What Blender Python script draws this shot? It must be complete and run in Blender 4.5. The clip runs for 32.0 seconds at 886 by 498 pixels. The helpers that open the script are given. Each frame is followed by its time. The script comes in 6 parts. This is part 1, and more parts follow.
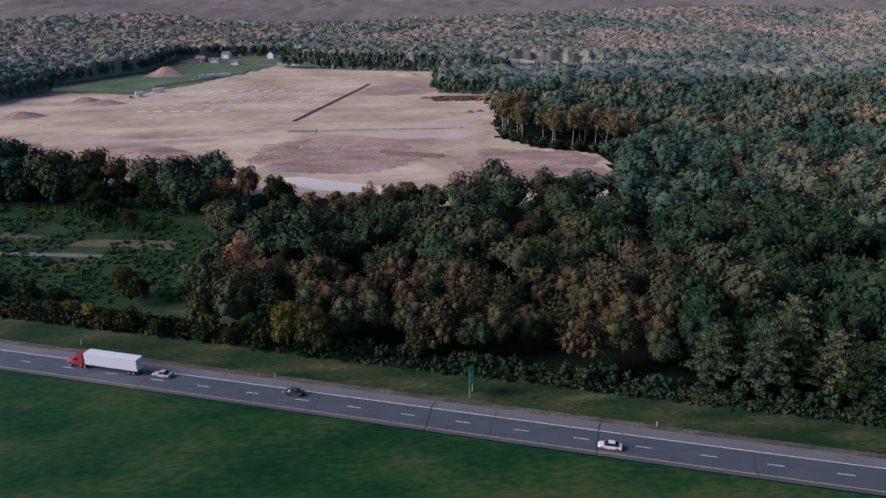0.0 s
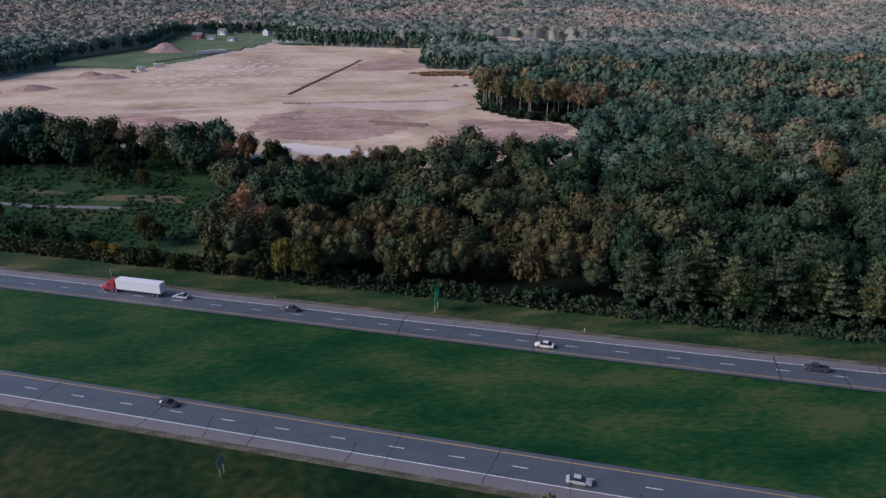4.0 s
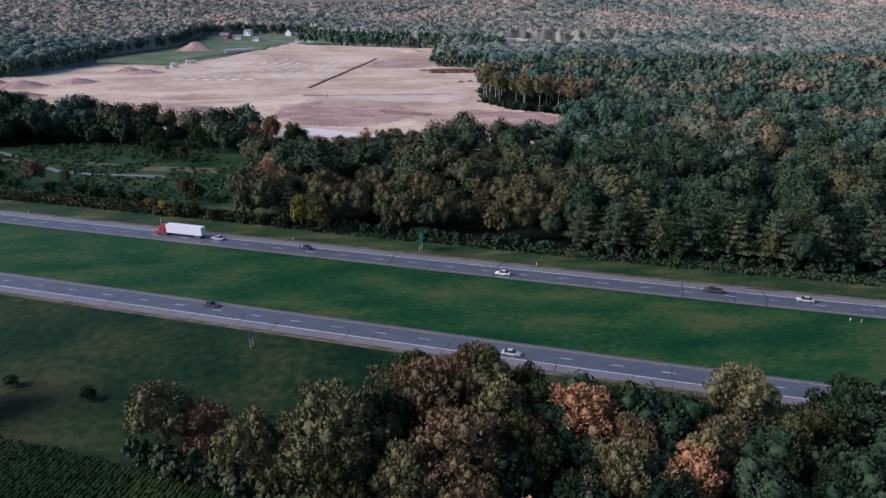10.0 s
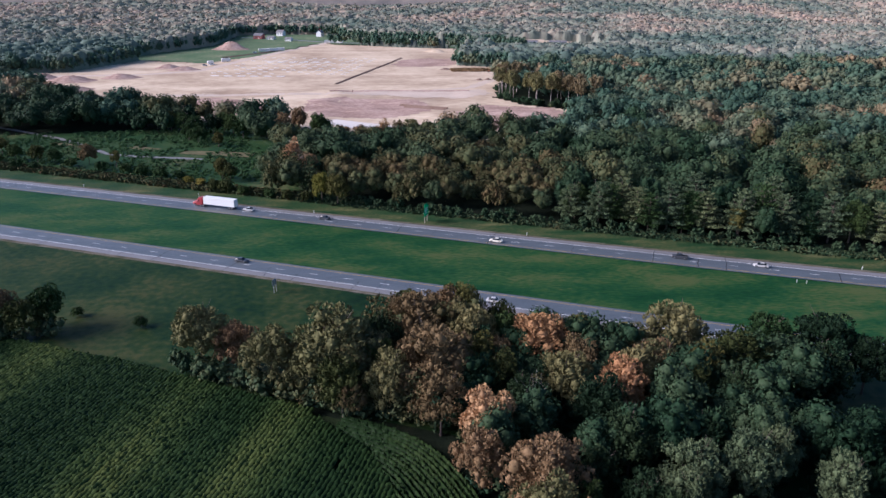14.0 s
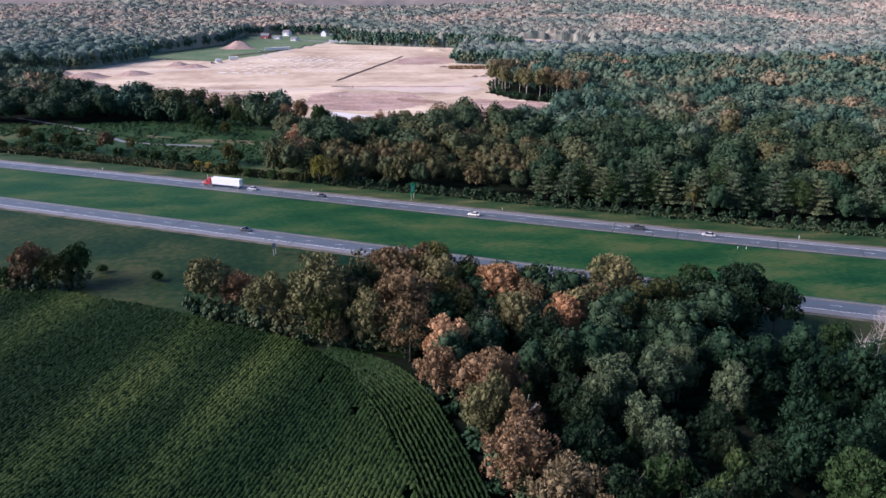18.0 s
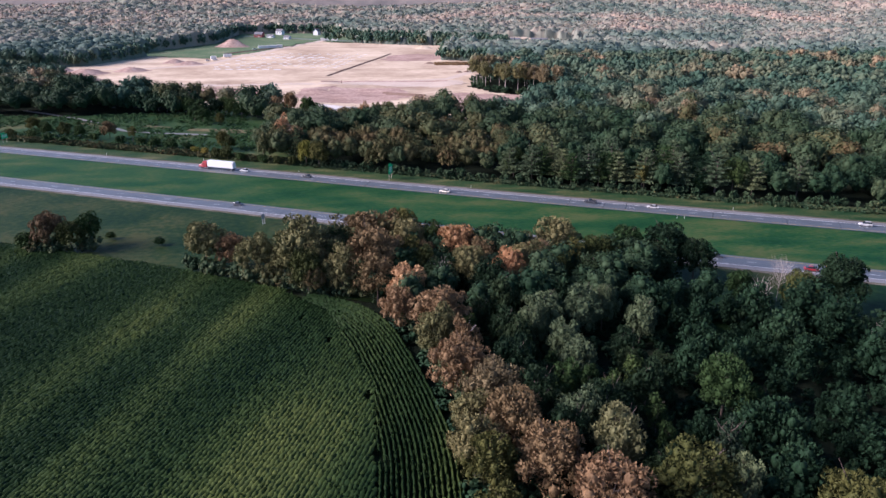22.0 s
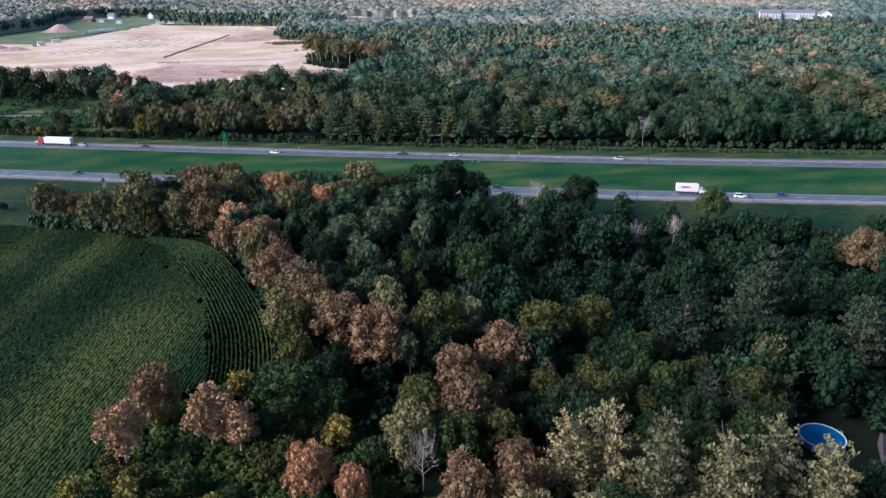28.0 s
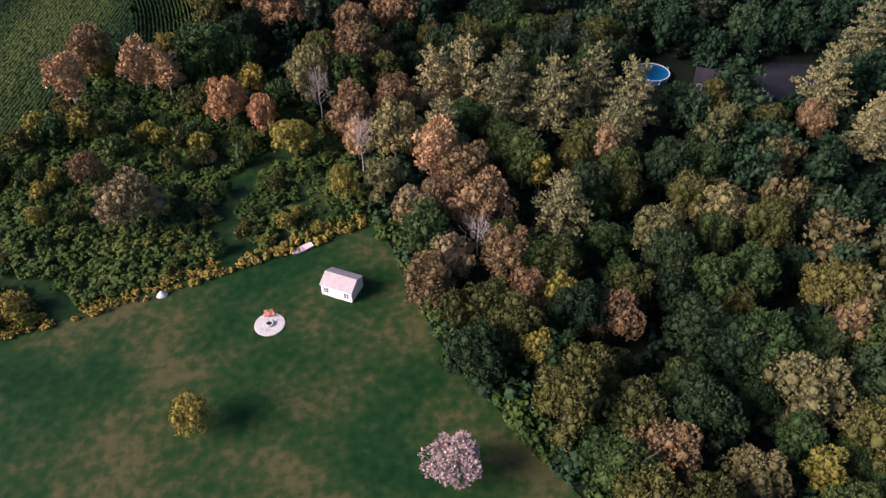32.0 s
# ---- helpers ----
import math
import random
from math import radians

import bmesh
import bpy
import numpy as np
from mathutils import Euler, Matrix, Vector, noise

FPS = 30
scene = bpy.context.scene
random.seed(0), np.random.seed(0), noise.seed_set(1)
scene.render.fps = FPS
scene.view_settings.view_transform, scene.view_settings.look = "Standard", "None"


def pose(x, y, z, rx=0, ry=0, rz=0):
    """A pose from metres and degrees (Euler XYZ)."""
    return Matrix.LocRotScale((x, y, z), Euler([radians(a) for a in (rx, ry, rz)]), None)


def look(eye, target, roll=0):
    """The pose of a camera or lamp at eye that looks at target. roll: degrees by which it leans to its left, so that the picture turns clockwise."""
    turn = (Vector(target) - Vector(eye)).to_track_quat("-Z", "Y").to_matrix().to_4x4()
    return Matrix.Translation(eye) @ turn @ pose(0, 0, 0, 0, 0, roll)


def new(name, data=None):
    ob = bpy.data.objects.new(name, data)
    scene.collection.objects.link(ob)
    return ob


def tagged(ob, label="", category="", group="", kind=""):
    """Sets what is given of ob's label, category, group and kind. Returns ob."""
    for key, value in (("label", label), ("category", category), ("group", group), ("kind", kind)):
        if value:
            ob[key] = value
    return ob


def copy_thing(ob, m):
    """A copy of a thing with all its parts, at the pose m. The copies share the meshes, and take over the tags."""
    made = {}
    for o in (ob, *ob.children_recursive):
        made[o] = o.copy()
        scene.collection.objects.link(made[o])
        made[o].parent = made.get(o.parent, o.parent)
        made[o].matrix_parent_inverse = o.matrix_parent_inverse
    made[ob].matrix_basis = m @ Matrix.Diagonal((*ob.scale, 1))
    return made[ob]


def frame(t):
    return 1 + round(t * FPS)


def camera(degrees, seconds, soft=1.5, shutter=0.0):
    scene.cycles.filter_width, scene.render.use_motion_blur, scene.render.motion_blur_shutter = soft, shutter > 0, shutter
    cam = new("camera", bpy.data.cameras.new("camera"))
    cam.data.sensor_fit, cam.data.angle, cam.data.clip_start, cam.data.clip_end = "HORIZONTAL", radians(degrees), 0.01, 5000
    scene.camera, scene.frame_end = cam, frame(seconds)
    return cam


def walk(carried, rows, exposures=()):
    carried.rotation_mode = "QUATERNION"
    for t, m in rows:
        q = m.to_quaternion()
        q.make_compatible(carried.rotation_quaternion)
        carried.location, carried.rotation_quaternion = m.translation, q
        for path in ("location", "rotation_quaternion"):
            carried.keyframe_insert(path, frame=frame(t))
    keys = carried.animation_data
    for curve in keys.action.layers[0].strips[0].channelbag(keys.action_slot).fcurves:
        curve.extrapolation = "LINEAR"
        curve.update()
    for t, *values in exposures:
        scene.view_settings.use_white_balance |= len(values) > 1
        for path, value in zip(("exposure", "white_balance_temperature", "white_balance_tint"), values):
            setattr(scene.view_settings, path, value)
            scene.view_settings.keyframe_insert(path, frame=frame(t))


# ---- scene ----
cam = camera(62.5, 32.0, 1.5)
# seconds, eye x y z, tilt, lean, heading
PATH = [
    (0, -20.15, -142.40, 85.98, 70.241, 0.172, -5.710),
    (0.5, -19.72, -147.14, 86.68, 68.661, 0.128, -5.695),
    (1, -18.86, -152.55, 87.18, 68.637, 0.114, -5.656),
    (1.5, -18.54, -157.25, 87.60, 68.628, 0.085, -5.650),
    (2, -18.11, -161.46, 87.77, 68.607, 0.042, -5.633),
    (2.5, -17.86, -165.74, 87.74, 68.632, 0.065, -5.710),
    (3, -17.59, -170.26, 87.87, 68.643, 0.053, -5.851),
    (3.5, -17.35, -174.88, 88.01, 68.657, 0.021, -6.007),
    (5.5, -15.91, -192.57, 88.76, 68.674, -0.124, -6.008),
    (6, -15.31, -197.20, 89.04, 68.707, -0.090, -5.951),
    (6.5, -14.85, -202.05, 89.64, 68.713, -0.055, -5.916),
    (7, -14.48, -206.66, 89.77, 68.746, -0.060, -5.821),
    (7.5, -13.80, -211.04, 89.85, 68.764, -0.074, -5.489),
    (8, -13.25, -215.16, 89.84, 68.788, -0.084, -5.183),
    (8.5, -12.61, -219.56, 89.98, 68.812, -0.092, -5.000),
    (9, -11.91, -223.96, 90.04, 68.839, -0.104, -4.831),
    (9.5, -11.09, -228.18, 89.96, 68.876, -0.135, -4.562),
    (10, -10.32, -232.49, 90.03, 68.894, -0.124, -4.372),
    (10.5, -9.57, -236.86, 90.14, 68.926, -0.096, -4.051),
    (11, -8.65, -241.06, 90.01, 68.987, -0.086, -3.704),
    (11.5, -7.77, -245.34, 90.05, 69.003, -0.092, -3.508),
    (12, -6.92, -249.79, 90.09, 69.052, -0.089, -3.147),
    (12.5, -5.95, -254.26, 90.27, 69.062, -0.126, -3.006),
    (13, -5.00, -258.46, 90.28, 69.095, -0.127, -2.717),
    (13.5, -3.98, -262.57, 90.27, 69.113, -0.149, -2.367),
    (14, -2.92, -266.87, 90.35, 69.115, -0.181, -1.979),
    (14.5, -1.85, -271.33, 90.49, 69.103, -0.220, -1.597),
    (16.5, 2.00, -286.94, 90.68, 69.125, -0.147, -1.228),
    (17, 3.18, -291.00, 90.57, 69.162, -0.147, -1.279),
    (17.5, 4.39, -294.75, 90.28, 69.218, -0.136, -1.326),
    (18, 5.42, -298.47, 90.08, 69.247, -0.124, -1.411),
    (18.5, 6.47, -302.59, 90.03, 69.280, -0.114, -1.506),
    (19, 7.67, -306.83, 90.11, 69.275, -0.084, -1.563),
    (19.5, 8.65, -310.92, 89.99, 69.276, -0.082, -1.588),
    (20, 9.63, -315.02, 90.12, 69.249, -0.036, -1.631),
    (20.5, 10.69, -318.82, 89.83, 69.262, -0.104, -1.614),
    (21, 11.68, -323.27, 90.02, 69.248, -0.072, -1.660),
    (21.5, 12.90, -327.71, 90.19, 69.241, -0.043, -1.695),
    (22, 14.18, -331.77, 90.17, 69.255, -0.033, -1.787),
    (22.5, 15.50, -336.28, 90.29, 69.284, 0.024, -5.609),
    (23, 16.49, -340.83, 90.57, 69.275, 0.062, -8.615),
    (23.5, 17.25, -345.24, 90.79, 69.227, 0.112, -13.129),
    (24, 18.20, -349.42, 91.12, 69.592, 0.169, -12.732),
    (24.5, 19.39, -353.58, 91.15, 72.857, 0.160, -12.456),
    (25, 20.41, -358.03, 90.96, 73.044, 0.164, -12.469),
    (25.5, 21.56, -362.34, 91.08, 71.801, 0.144, -12.513),
    (27.5, 25.60, -378.16, 90.97, 70.803, 0.099, -12.845),
    (28, 26.69, -383.11, 91.09, 67.918, 0.129, -12.973),
    (28.5, 27.66, -387.40, 91.11, 64.220, 0.105, -13.126),
    (29, 28.62, -392.38, 91.42, 60.495, 0.033, -13.337),
    (29.5, 29.45, -397.14, 91.56, 56.800, 0.037, -13.587),
    (30, 30.52, -401.75, 91.57, 53.062, -0.006, -13.836),
    (30.5, 31.41, -406.82, 91.70, 49.376, 0.003, -14.292),
    (31, 32.45, -411.34, 92.17, 46.674, 0.019, -14.854),
    (31.5, 33.40, -416.57, 92.04, 46.808, -0.010, -15.354),
    (32, 34.15, -421.60, 92.35, 46.736, -0.016, -16.077),
]
walk(cam, [(t, pose(x, y, z, a, b, c)) for t, x, y, z, a, b, c in PATH],
     exposures=[(0.0, 0.2, 5010, 20), (9.0, 0.5, 4900, 21), (13.0, 0.95, 4960, 19), (17.0, 1.2, 5010, 22), (22.0, 1.33, 5140, 25), (25.0, 1.35, 5400, 23), (28.0, 1.3, 4850, 15), (29.0, 1.33, 4800, 14), (30.0, 1.33, 5130, 17), (32.0, 1.45, 5620, 24)])

# ---- light ----
SUN_UP, SUN_FROM = radians(26), radians(268)   # height, compass bearing of the sun from +y, clockwise
world = bpy.data.worlds.new("sky")
scene.world = world
world.use_nodes = True
wn = world.node_tree.nodes
sky = wn.new("ShaderNodeTexSky")
sky.sky_type, sky.sun_disc = "NISHITA", False
sky.sun_elevation, sky.sun_rotation = SUN_UP, SUN_FROM
sky.air_density, sky.dust_density, sky.ozone_density = 1.0, 0.4, 1.0
bg = wn["Background"]
world.node_tree.links.new(sky.outputs[0], bg.inputs[0])
bg.inputs[1].default_value = 0.06
sun_data = bpy.data.lights.new("sun", "SUN")
sun_data.energy, sun_data.angle, sun_data.color = 4.6, radians(34), (1.0, 0.8, 0.64)
sun = new("sun", sun_data)
sun.matrix_world = look((math.sin(SUN_FROM) * math.cos(SUN_UP) * 500, math.cos(SUN_FROM) * math.cos(SUN_UP) * 500, math.sin(SUN_UP) * 500), (0, 0, 0))

# ---- materials ----


def material(name, stops, scale=1.0, rough=0.9, bump=0.3, fine=12.0, source="noise", metal=0.0, spec=0.03, mixed=0.5, stretch=(1, 1, 1), turn=0.0, island=0.16):
    """Colours from a ramp over two sizes of noise, with relief. scale: patches per metre."""
    m = bpy.data.materials.new(name)
    m.use_nodes = True
    nt, ns = m.node_tree, m.node_tree.nodes
    ln = nt.links.new
    b = ns["Principled BSDF"]
    b.inputs["Roughness"].default_value, b.inputs["Metallic"].default_value = rough, metal
    b.inputs["Specular IOR Level"].default_value = spec
    tc, mp = ns.new("ShaderNodeTexCoord"), ns.new("ShaderNodeMapping")
    mp.inputs["Scale"].default_value, mp.inputs["Rotation"].default_value = stretch, (0, 0, turn)
    ln(tc.outputs["Object"], mp.inputs[0])
    n1, n2 = ns.new("ShaderNodeTexNoise"), ns.new("ShaderNodeTexNoise")
    n1.inputs["Scale"].default_value, n2.inputs["Scale"].default_value = scale, scale * fine
    for n in (n1, n2):
        n.inputs["Detail"].default_value = 5
        ln(mp.outputs[0], n.inputs["Vector"])
    mx = ns.new("ShaderNodeMix")
    mx.inputs[0].default_value = mixed
    ln(n1.outputs[0], mx.inputs[2])
    ln(n2.outputs[0], mx.inputs[3])
    value = mx.outputs[0]
    if source != "noise":
        add = ns.new("ShaderNodeMath")
        add.operation = "ADD"
        oi, at = ns.new("ShaderNodeObjectInfo"), ns.new("ShaderNodeAttribute")
        at.attribute_name = "tone"
        add.inputs[0].default_value = add.inputs[1].default_value = 0.0
        if source == "object":
            ln(oi.outputs["Random"], add.inputs[0])
        else:
            ln(at.outputs["Fac"], add.inputs[1])
        fr = ns.new("ShaderNodeMath")
        fr.operation = "FRACT"
        ln(add.outputs[0], fr.inputs[0])
        geo = ns.new("ShaderNodeNewGeometry")
        m2, m3 = ns.new("ShaderNodeMix"), ns.new("ShaderNodeMix")
        m2.inputs[0].default_value = island
        ln(fr.outputs[0], m2.inputs[2])
        ln(geo.outputs["Random Per Island"], m2.inputs[3])
        m3.inputs[0].default_value = 0.16
        ln(m2.outputs[0], m3.inputs[2])
        ln(mx.outputs[0], m3.inputs[3])
        value = m3.outputs[0]
    ramp = ns.new("ShaderNodeValToRGB")
    el = ramp.color_ramp.elements
    while len(el) < len(stops):
        el.new(0.5)
    for e, (p, c) in zip(el, stops):
        e.position, e.color = p, (*c, 1)
    ln(value, ramp.inputs[0])
    ln(ramp.outputs[0], b.inputs["Base Color"])
    if bump:
        bp = ns.new("ShaderNodeBump")
        bp.inputs["Strength"].default_value, bp.inputs["Distance"].default_value = bump, 0.3
        ln(n2.outputs[0], bp.inputs["Height"])
        ln(bp.outputs[0], b.inputs["Normal"])
    return m


def plain(name, c, rough=0.6, metal=0.0, spec=0.4, vary=0.12, scale=1.5):
    lo, hi = tuple(v * (1 - vary) for v in c), tuple(min(1, v * (1 + vary)) for v in c)
    return material(name, [(0.35, lo), (0.65, hi)], scale, rough, 0.05, 9.0, metal=metal, spec=spec)


# almost black: the deep shade between the trees is put into this colour
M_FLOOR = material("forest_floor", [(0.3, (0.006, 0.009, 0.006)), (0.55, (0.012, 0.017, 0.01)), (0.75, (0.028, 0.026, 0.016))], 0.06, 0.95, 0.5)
M_GRASS = material("mown_grass", [(0.34, (0.00515, 0.0298, 0.00882)), (0.44, (0.0103, 0.0463, 0.0133)), (0.52, (0.025, 0.0621, 0.0166)), (0.61, (0.0589, 0.0787, 0.0248))], 0.03, 0.6, 0.3, 14, mixed=0.4, stretch=(1, 2.6, 1), turn=radians(20), spec=0.06)
M_ROUGH = material("rough_grass", [(0.34, (0.00407, 0.0144, 0.00514)), (0.43, (0.00733, 0.0234, 0.00707)), (0.52, (0.0195, 0.036, 0.0102)), (0.61, (0.0448, 0.0504, 0.0167))], 0.03, 0.6, 0.4, 14, mixed=0.4, spec=0.06)
M_LAWN = material("lawn_grass", [(0.36, (0.00443, 0.0221, 0.0059)), (0.45, (0.00999, 0.032, 0.0084)), (0.52, (0.0232, 0.0394, 0.0118)), (0.6, (0.0581, 0.0566, 0.0217))], 0.06, 0.6, 0.3, 10, mixed=0.35, spec=0.06)
# far-off pasture: lightened, with the haze over it put into the colour
M_PASTURE = material("hazy_pasture_grass", [(0.35, (0.07, 0.12, 0.06)), (0.55, (0.12, 0.16, 0.085)), (0.7, (0.24, 0.22, 0.14))], 0.03, 0.95, 0.4, 10)
M_VERGE = material("dry_verge_grass", [(0.34, (0.009, 0.0306, 0.0108)), (0.47, (0.021, 0.0476, 0.0168)), (0.57, (0.0562, 0.068, 0.0252)), (0.68, (0.128, 0.123, 0.051))], 0.05, 0.65, 0.5, 12, mixed=0.4, stretch=(1, 3.2, 1), turn=radians(20), spec=0.06)
M_MEADOW = material("meadow_grass", [(0.36, (0.0072, 0.023, 0.008)), (0.46, (0.018, 0.0468, 0.015)), (0.55, (0.033, 0.0612, 0.02)), (0.66, (0.09, 0.09, 0.0375))], 0.035, 0.65, 0.6, 14, mixed=0.4, spec=0.06)
M_SAND = material("bare_sandy_soil", [(0.36, (0.31, 0.23, 0.154)), (0.5, (0.47, 0.37, 0.255)), (0.62, (0.592, 0.485, 0.343))], 0.014, 0.95, 0.3, 9, mixed=0.34, stretch=(1, 1.9, 1), turn=radians(-12))
M_ASPHALT = material("worn_asphalt", [(0.3, (0.0567, 0.0681, 0.0761)), (0.55, (0.0835, 0.0964, 0.104)), (0.75, (0.113, 0.126, 0.131))], 0.12, 0.5, 0.2, 16, stretch=(1, 4, 1), turn=radians(20.4), spec=0.6)
M_DARKPAVE = material("dark_paving", [(0.3, (0.014, 0.015, 0.02)), (0.7, (0.03, 0.03, 0.036))], 0.3, 0.9, 0.2)
M_SHOULDER = material("pale_shoulder", [(0.3, (0.123, 0.119, 0.116)), (0.7, (0.188, 0.18, 0.173))], 0.15, 0.55, 0.2, 16, spec=0.5)
M_MARGIN = material("gravel_and_dry_grass", [(0.36, (0.035, 0.049, 0.0245)), (0.48, (0.098, 0.0875, 0.0595)), (0.62, (0.189, 0.168, 0.133))], 0.12, 0.95, 0.4, 12, stretch=(1, 3, 1), turn=radians(20))
M_WHITE = plain("white_road_paint", (0.72, 0.72, 0.7), 0.7)
M_YELLOW = plain("yellow_road_paint", (0.55, 0.36, 0.12), 0.7)
M_BARK = material("bark", [(0.3, (0.06, 0.045, 0.035)), (0.7, (0.16, 0.13, 0.11))], 0.8, 0.95, 0.5)
M_PALEBARK = material("pale_bark", [(0.3, (0.25, 0.21, 0.18)), (0.7, (0.45, 0.4, 0.36))], 0.8, 0.95, 0.4)
LEAF = {
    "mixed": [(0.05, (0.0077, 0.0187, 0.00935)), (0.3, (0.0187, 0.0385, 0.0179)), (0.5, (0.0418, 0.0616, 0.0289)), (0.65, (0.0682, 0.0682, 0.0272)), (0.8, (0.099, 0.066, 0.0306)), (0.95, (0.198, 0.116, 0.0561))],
    # the next two are autumn leaves with distance haze mixed into the colour
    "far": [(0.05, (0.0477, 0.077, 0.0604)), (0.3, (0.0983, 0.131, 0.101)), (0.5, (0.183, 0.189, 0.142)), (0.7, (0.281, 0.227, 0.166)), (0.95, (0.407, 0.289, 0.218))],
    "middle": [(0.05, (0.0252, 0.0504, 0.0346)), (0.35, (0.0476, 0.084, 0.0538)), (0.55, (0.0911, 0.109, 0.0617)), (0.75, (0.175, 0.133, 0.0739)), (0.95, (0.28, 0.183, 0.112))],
    "brush": [(0.0, (0.0169, 0.0364, 0.00959)), (0.45, (0.0407, 0.0645, 0.0149)), (0.75, (0.0737, 0.0839, 0.0192)), (1.0, (0.112, 0.0983, 0.0277))],
    "green": [(0.0, (0.0162, 0.0335, 0.0122)), (0.5, (0.0302, 0.0529, 0.0167)), (1.0, (0.054, 0.0734, 0.0213))],
    "olive": [(0.0, (0.0298, 0.0398, 0.0129)), (0.5, (0.0574, 0.0619, 0.0185)), (1.0, (0.103, 0.0906, 0.0258))],
    "rust": [(0.0, (0.098, 0.0739, 0.034)), (0.5, (0.151, 0.104, 0.0502)), (1.0, (0.205, 0.13, 0.0664))],
    "gold": [(0.0, (0.117, 0.117, 0.0225)), (0.5, (0.187, 0.162, 0.0329)), (1.0, (0.262, 0.193, 0.045))],
    "pink": [(0.0, (0.26, 0.17, 0.082)), (0.5, (0.35, 0.215, 0.105)), (1.0, (0.42, 0.24, 0.125))],
    "fir": [(0.0, (0.0158, 0.027, 0.0171)), (0.5, (0.0253, 0.04, 0.0234)), (1.0, (0.0421, 0.054, 0.0288))],
    "pale": [(0.0, (0.12, 0.12, 0.05)), (0.5, (0.17, 0.16, 0.075)), (1.0, (0.22, 0.19, 0.09))],
    "peach": [(0.0, (0.24, 0.14, 0.062)), (0.5, (0.32, 0.17, 0.078)), (1.0, (0.385, 0.2, 0.094))],
    "weed": [(0.0, (0.022, 0.055, 0.018)), (0.5, (0.045, 0.085, 0.03)), (1.0, (0.11, 0.115, 0.05))],
    "deep": [(0.0, (0.0088, 0.0192, 0.0096)), (0.5, (0.016, 0.0296, 0.0136)), (1.0, (0.0288, 0.0432, 0.0176))],
    "silver": [(0.0, (0.046, 0.0713, 0.038)), (0.5, (0.0747, 0.0978, 0.0475)), (1.0, (0.115, 0.129, 0.0551))],
    "sage": [(0.0, (0.0823, 0.0865, 0.0349)), (0.5, (0.124, 0.115, 0.0477)), (1.0, (0.176, 0.15, 0.0625))],
    "mauve": [(0.0, (0.2, 0.15, 0.13)), (0.5, (0.28, 0.21, 0.185)), (1.0, (0.36, 0.28, 0.25))],
    "grey": [(0.0, (0.115, 0.092, 0.046)), (0.5, (0.16, 0.125, 0.064)), (1.0, (0.215, 0.16, 0.085))],
    "dusk": [(0.0, (0.0955, 0.0648, 0.0336)), (0.5, (0.137, 0.0907, 0.0462)), (1.0, (0.191, 0.117, 0.0588))],
    "goldenrod": [(0.0, (0.0663, 0.0868, 0.0192)), (0.4, (0.144, 0.127, 0.0268)), (0.75, (0.243, 0.168, 0.0344)), (1.0, (0.309, 0.194, 0.0459))],
    "pine": [(0.0, (0.07, 0.079, 0.038)), (0.5, (0.142, 0.135, 0.06)), (1.0, (0.25, 0.198, 0.09))],
}
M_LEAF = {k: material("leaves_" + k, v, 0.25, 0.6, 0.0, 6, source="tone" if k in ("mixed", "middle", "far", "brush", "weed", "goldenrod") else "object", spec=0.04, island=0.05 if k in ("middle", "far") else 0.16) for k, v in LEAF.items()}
M_CORN = material("corn_leaves", [(0.0, (0.00722, 0.0185, 0.00557)), (0.4, (0.0161, 0.032, 0.00868)), (0.7, (0.0361, 0.0561, 0.0143)), (1.0, (0.0802, 0.0977, 0.0236))], 0.03, 0.55, 0.0, 20, source="tone", spec=0.06)
M_SOIL = material("field_soil", [(0.3, (0.012, 0.02, 0.009)), (0.7, (0.022, 0.032, 0.013))], 0.1, 0.95, 0.4)
# haze is painted into these: paler with each farther ridge
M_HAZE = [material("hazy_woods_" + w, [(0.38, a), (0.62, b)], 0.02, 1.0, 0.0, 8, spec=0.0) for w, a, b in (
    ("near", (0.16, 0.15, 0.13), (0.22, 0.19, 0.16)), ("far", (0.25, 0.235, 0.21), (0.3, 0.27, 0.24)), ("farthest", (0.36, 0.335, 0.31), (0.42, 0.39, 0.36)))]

# ---- building helpers ----


def mesh_of(name, verts, faces, mat, tone=None, smooth=False):
    me = bpy.data.meshes.new(name)
    me.from_pydata([tuple(v) for v in verts], [], [tuple(f) for f in faces])
    me.materials.append(mat)
    if tone is not None:
        a = me.attributes.new("tone", "FLOAT", "POINT")
        a.data.foreach_set("value", np.asarray(tone, np.float32))
    if smooth:
        me.polygons.foreach_set("use_smooth", [True] * len(me.polygons))
    me.update()
    return me


def quads_mesh(name, verts, quads, mat, tone=None):
    """A mesh from arrays of corners and four-sided faces, fast."""
    me = bpy.data.meshes.new(name)
    v, q = np.asarray(verts, np.float32), np.asarray(quads, np.int32)
    me.vertices.add(len(v))
    me.vertices.foreach_set("co", v.ravel())
    me.loops.add(q.size)
    me.loops.foreach_set("vertex_index", q.ravel())
    me.polygons.add(len(q))
    me.polygons.foreach_set("loop_start", np.arange(len(q), dtype=np.int32) * 4)
    me.update(calc_edges=True)
    me.validate()
    me.materials.append(mat)
    if tone is not None:
        a = me.attributes.new("tone", "FLOAT", "POINT")
        a.data.foreach_set("value", np.asarray(tone, np.float32))
    return me


def part(name, bm, mat, parent, label=""):
    me = bm
    if isinstance(bm, bmesh.types.BMesh):
        me = bpy.data.meshes.new(name)
        bm.to_mesh(me)
        bm.free()
        me.materials.append(mat)
    ob = new(name, me)
    ob.parent = parent
    return tagged(ob, label)


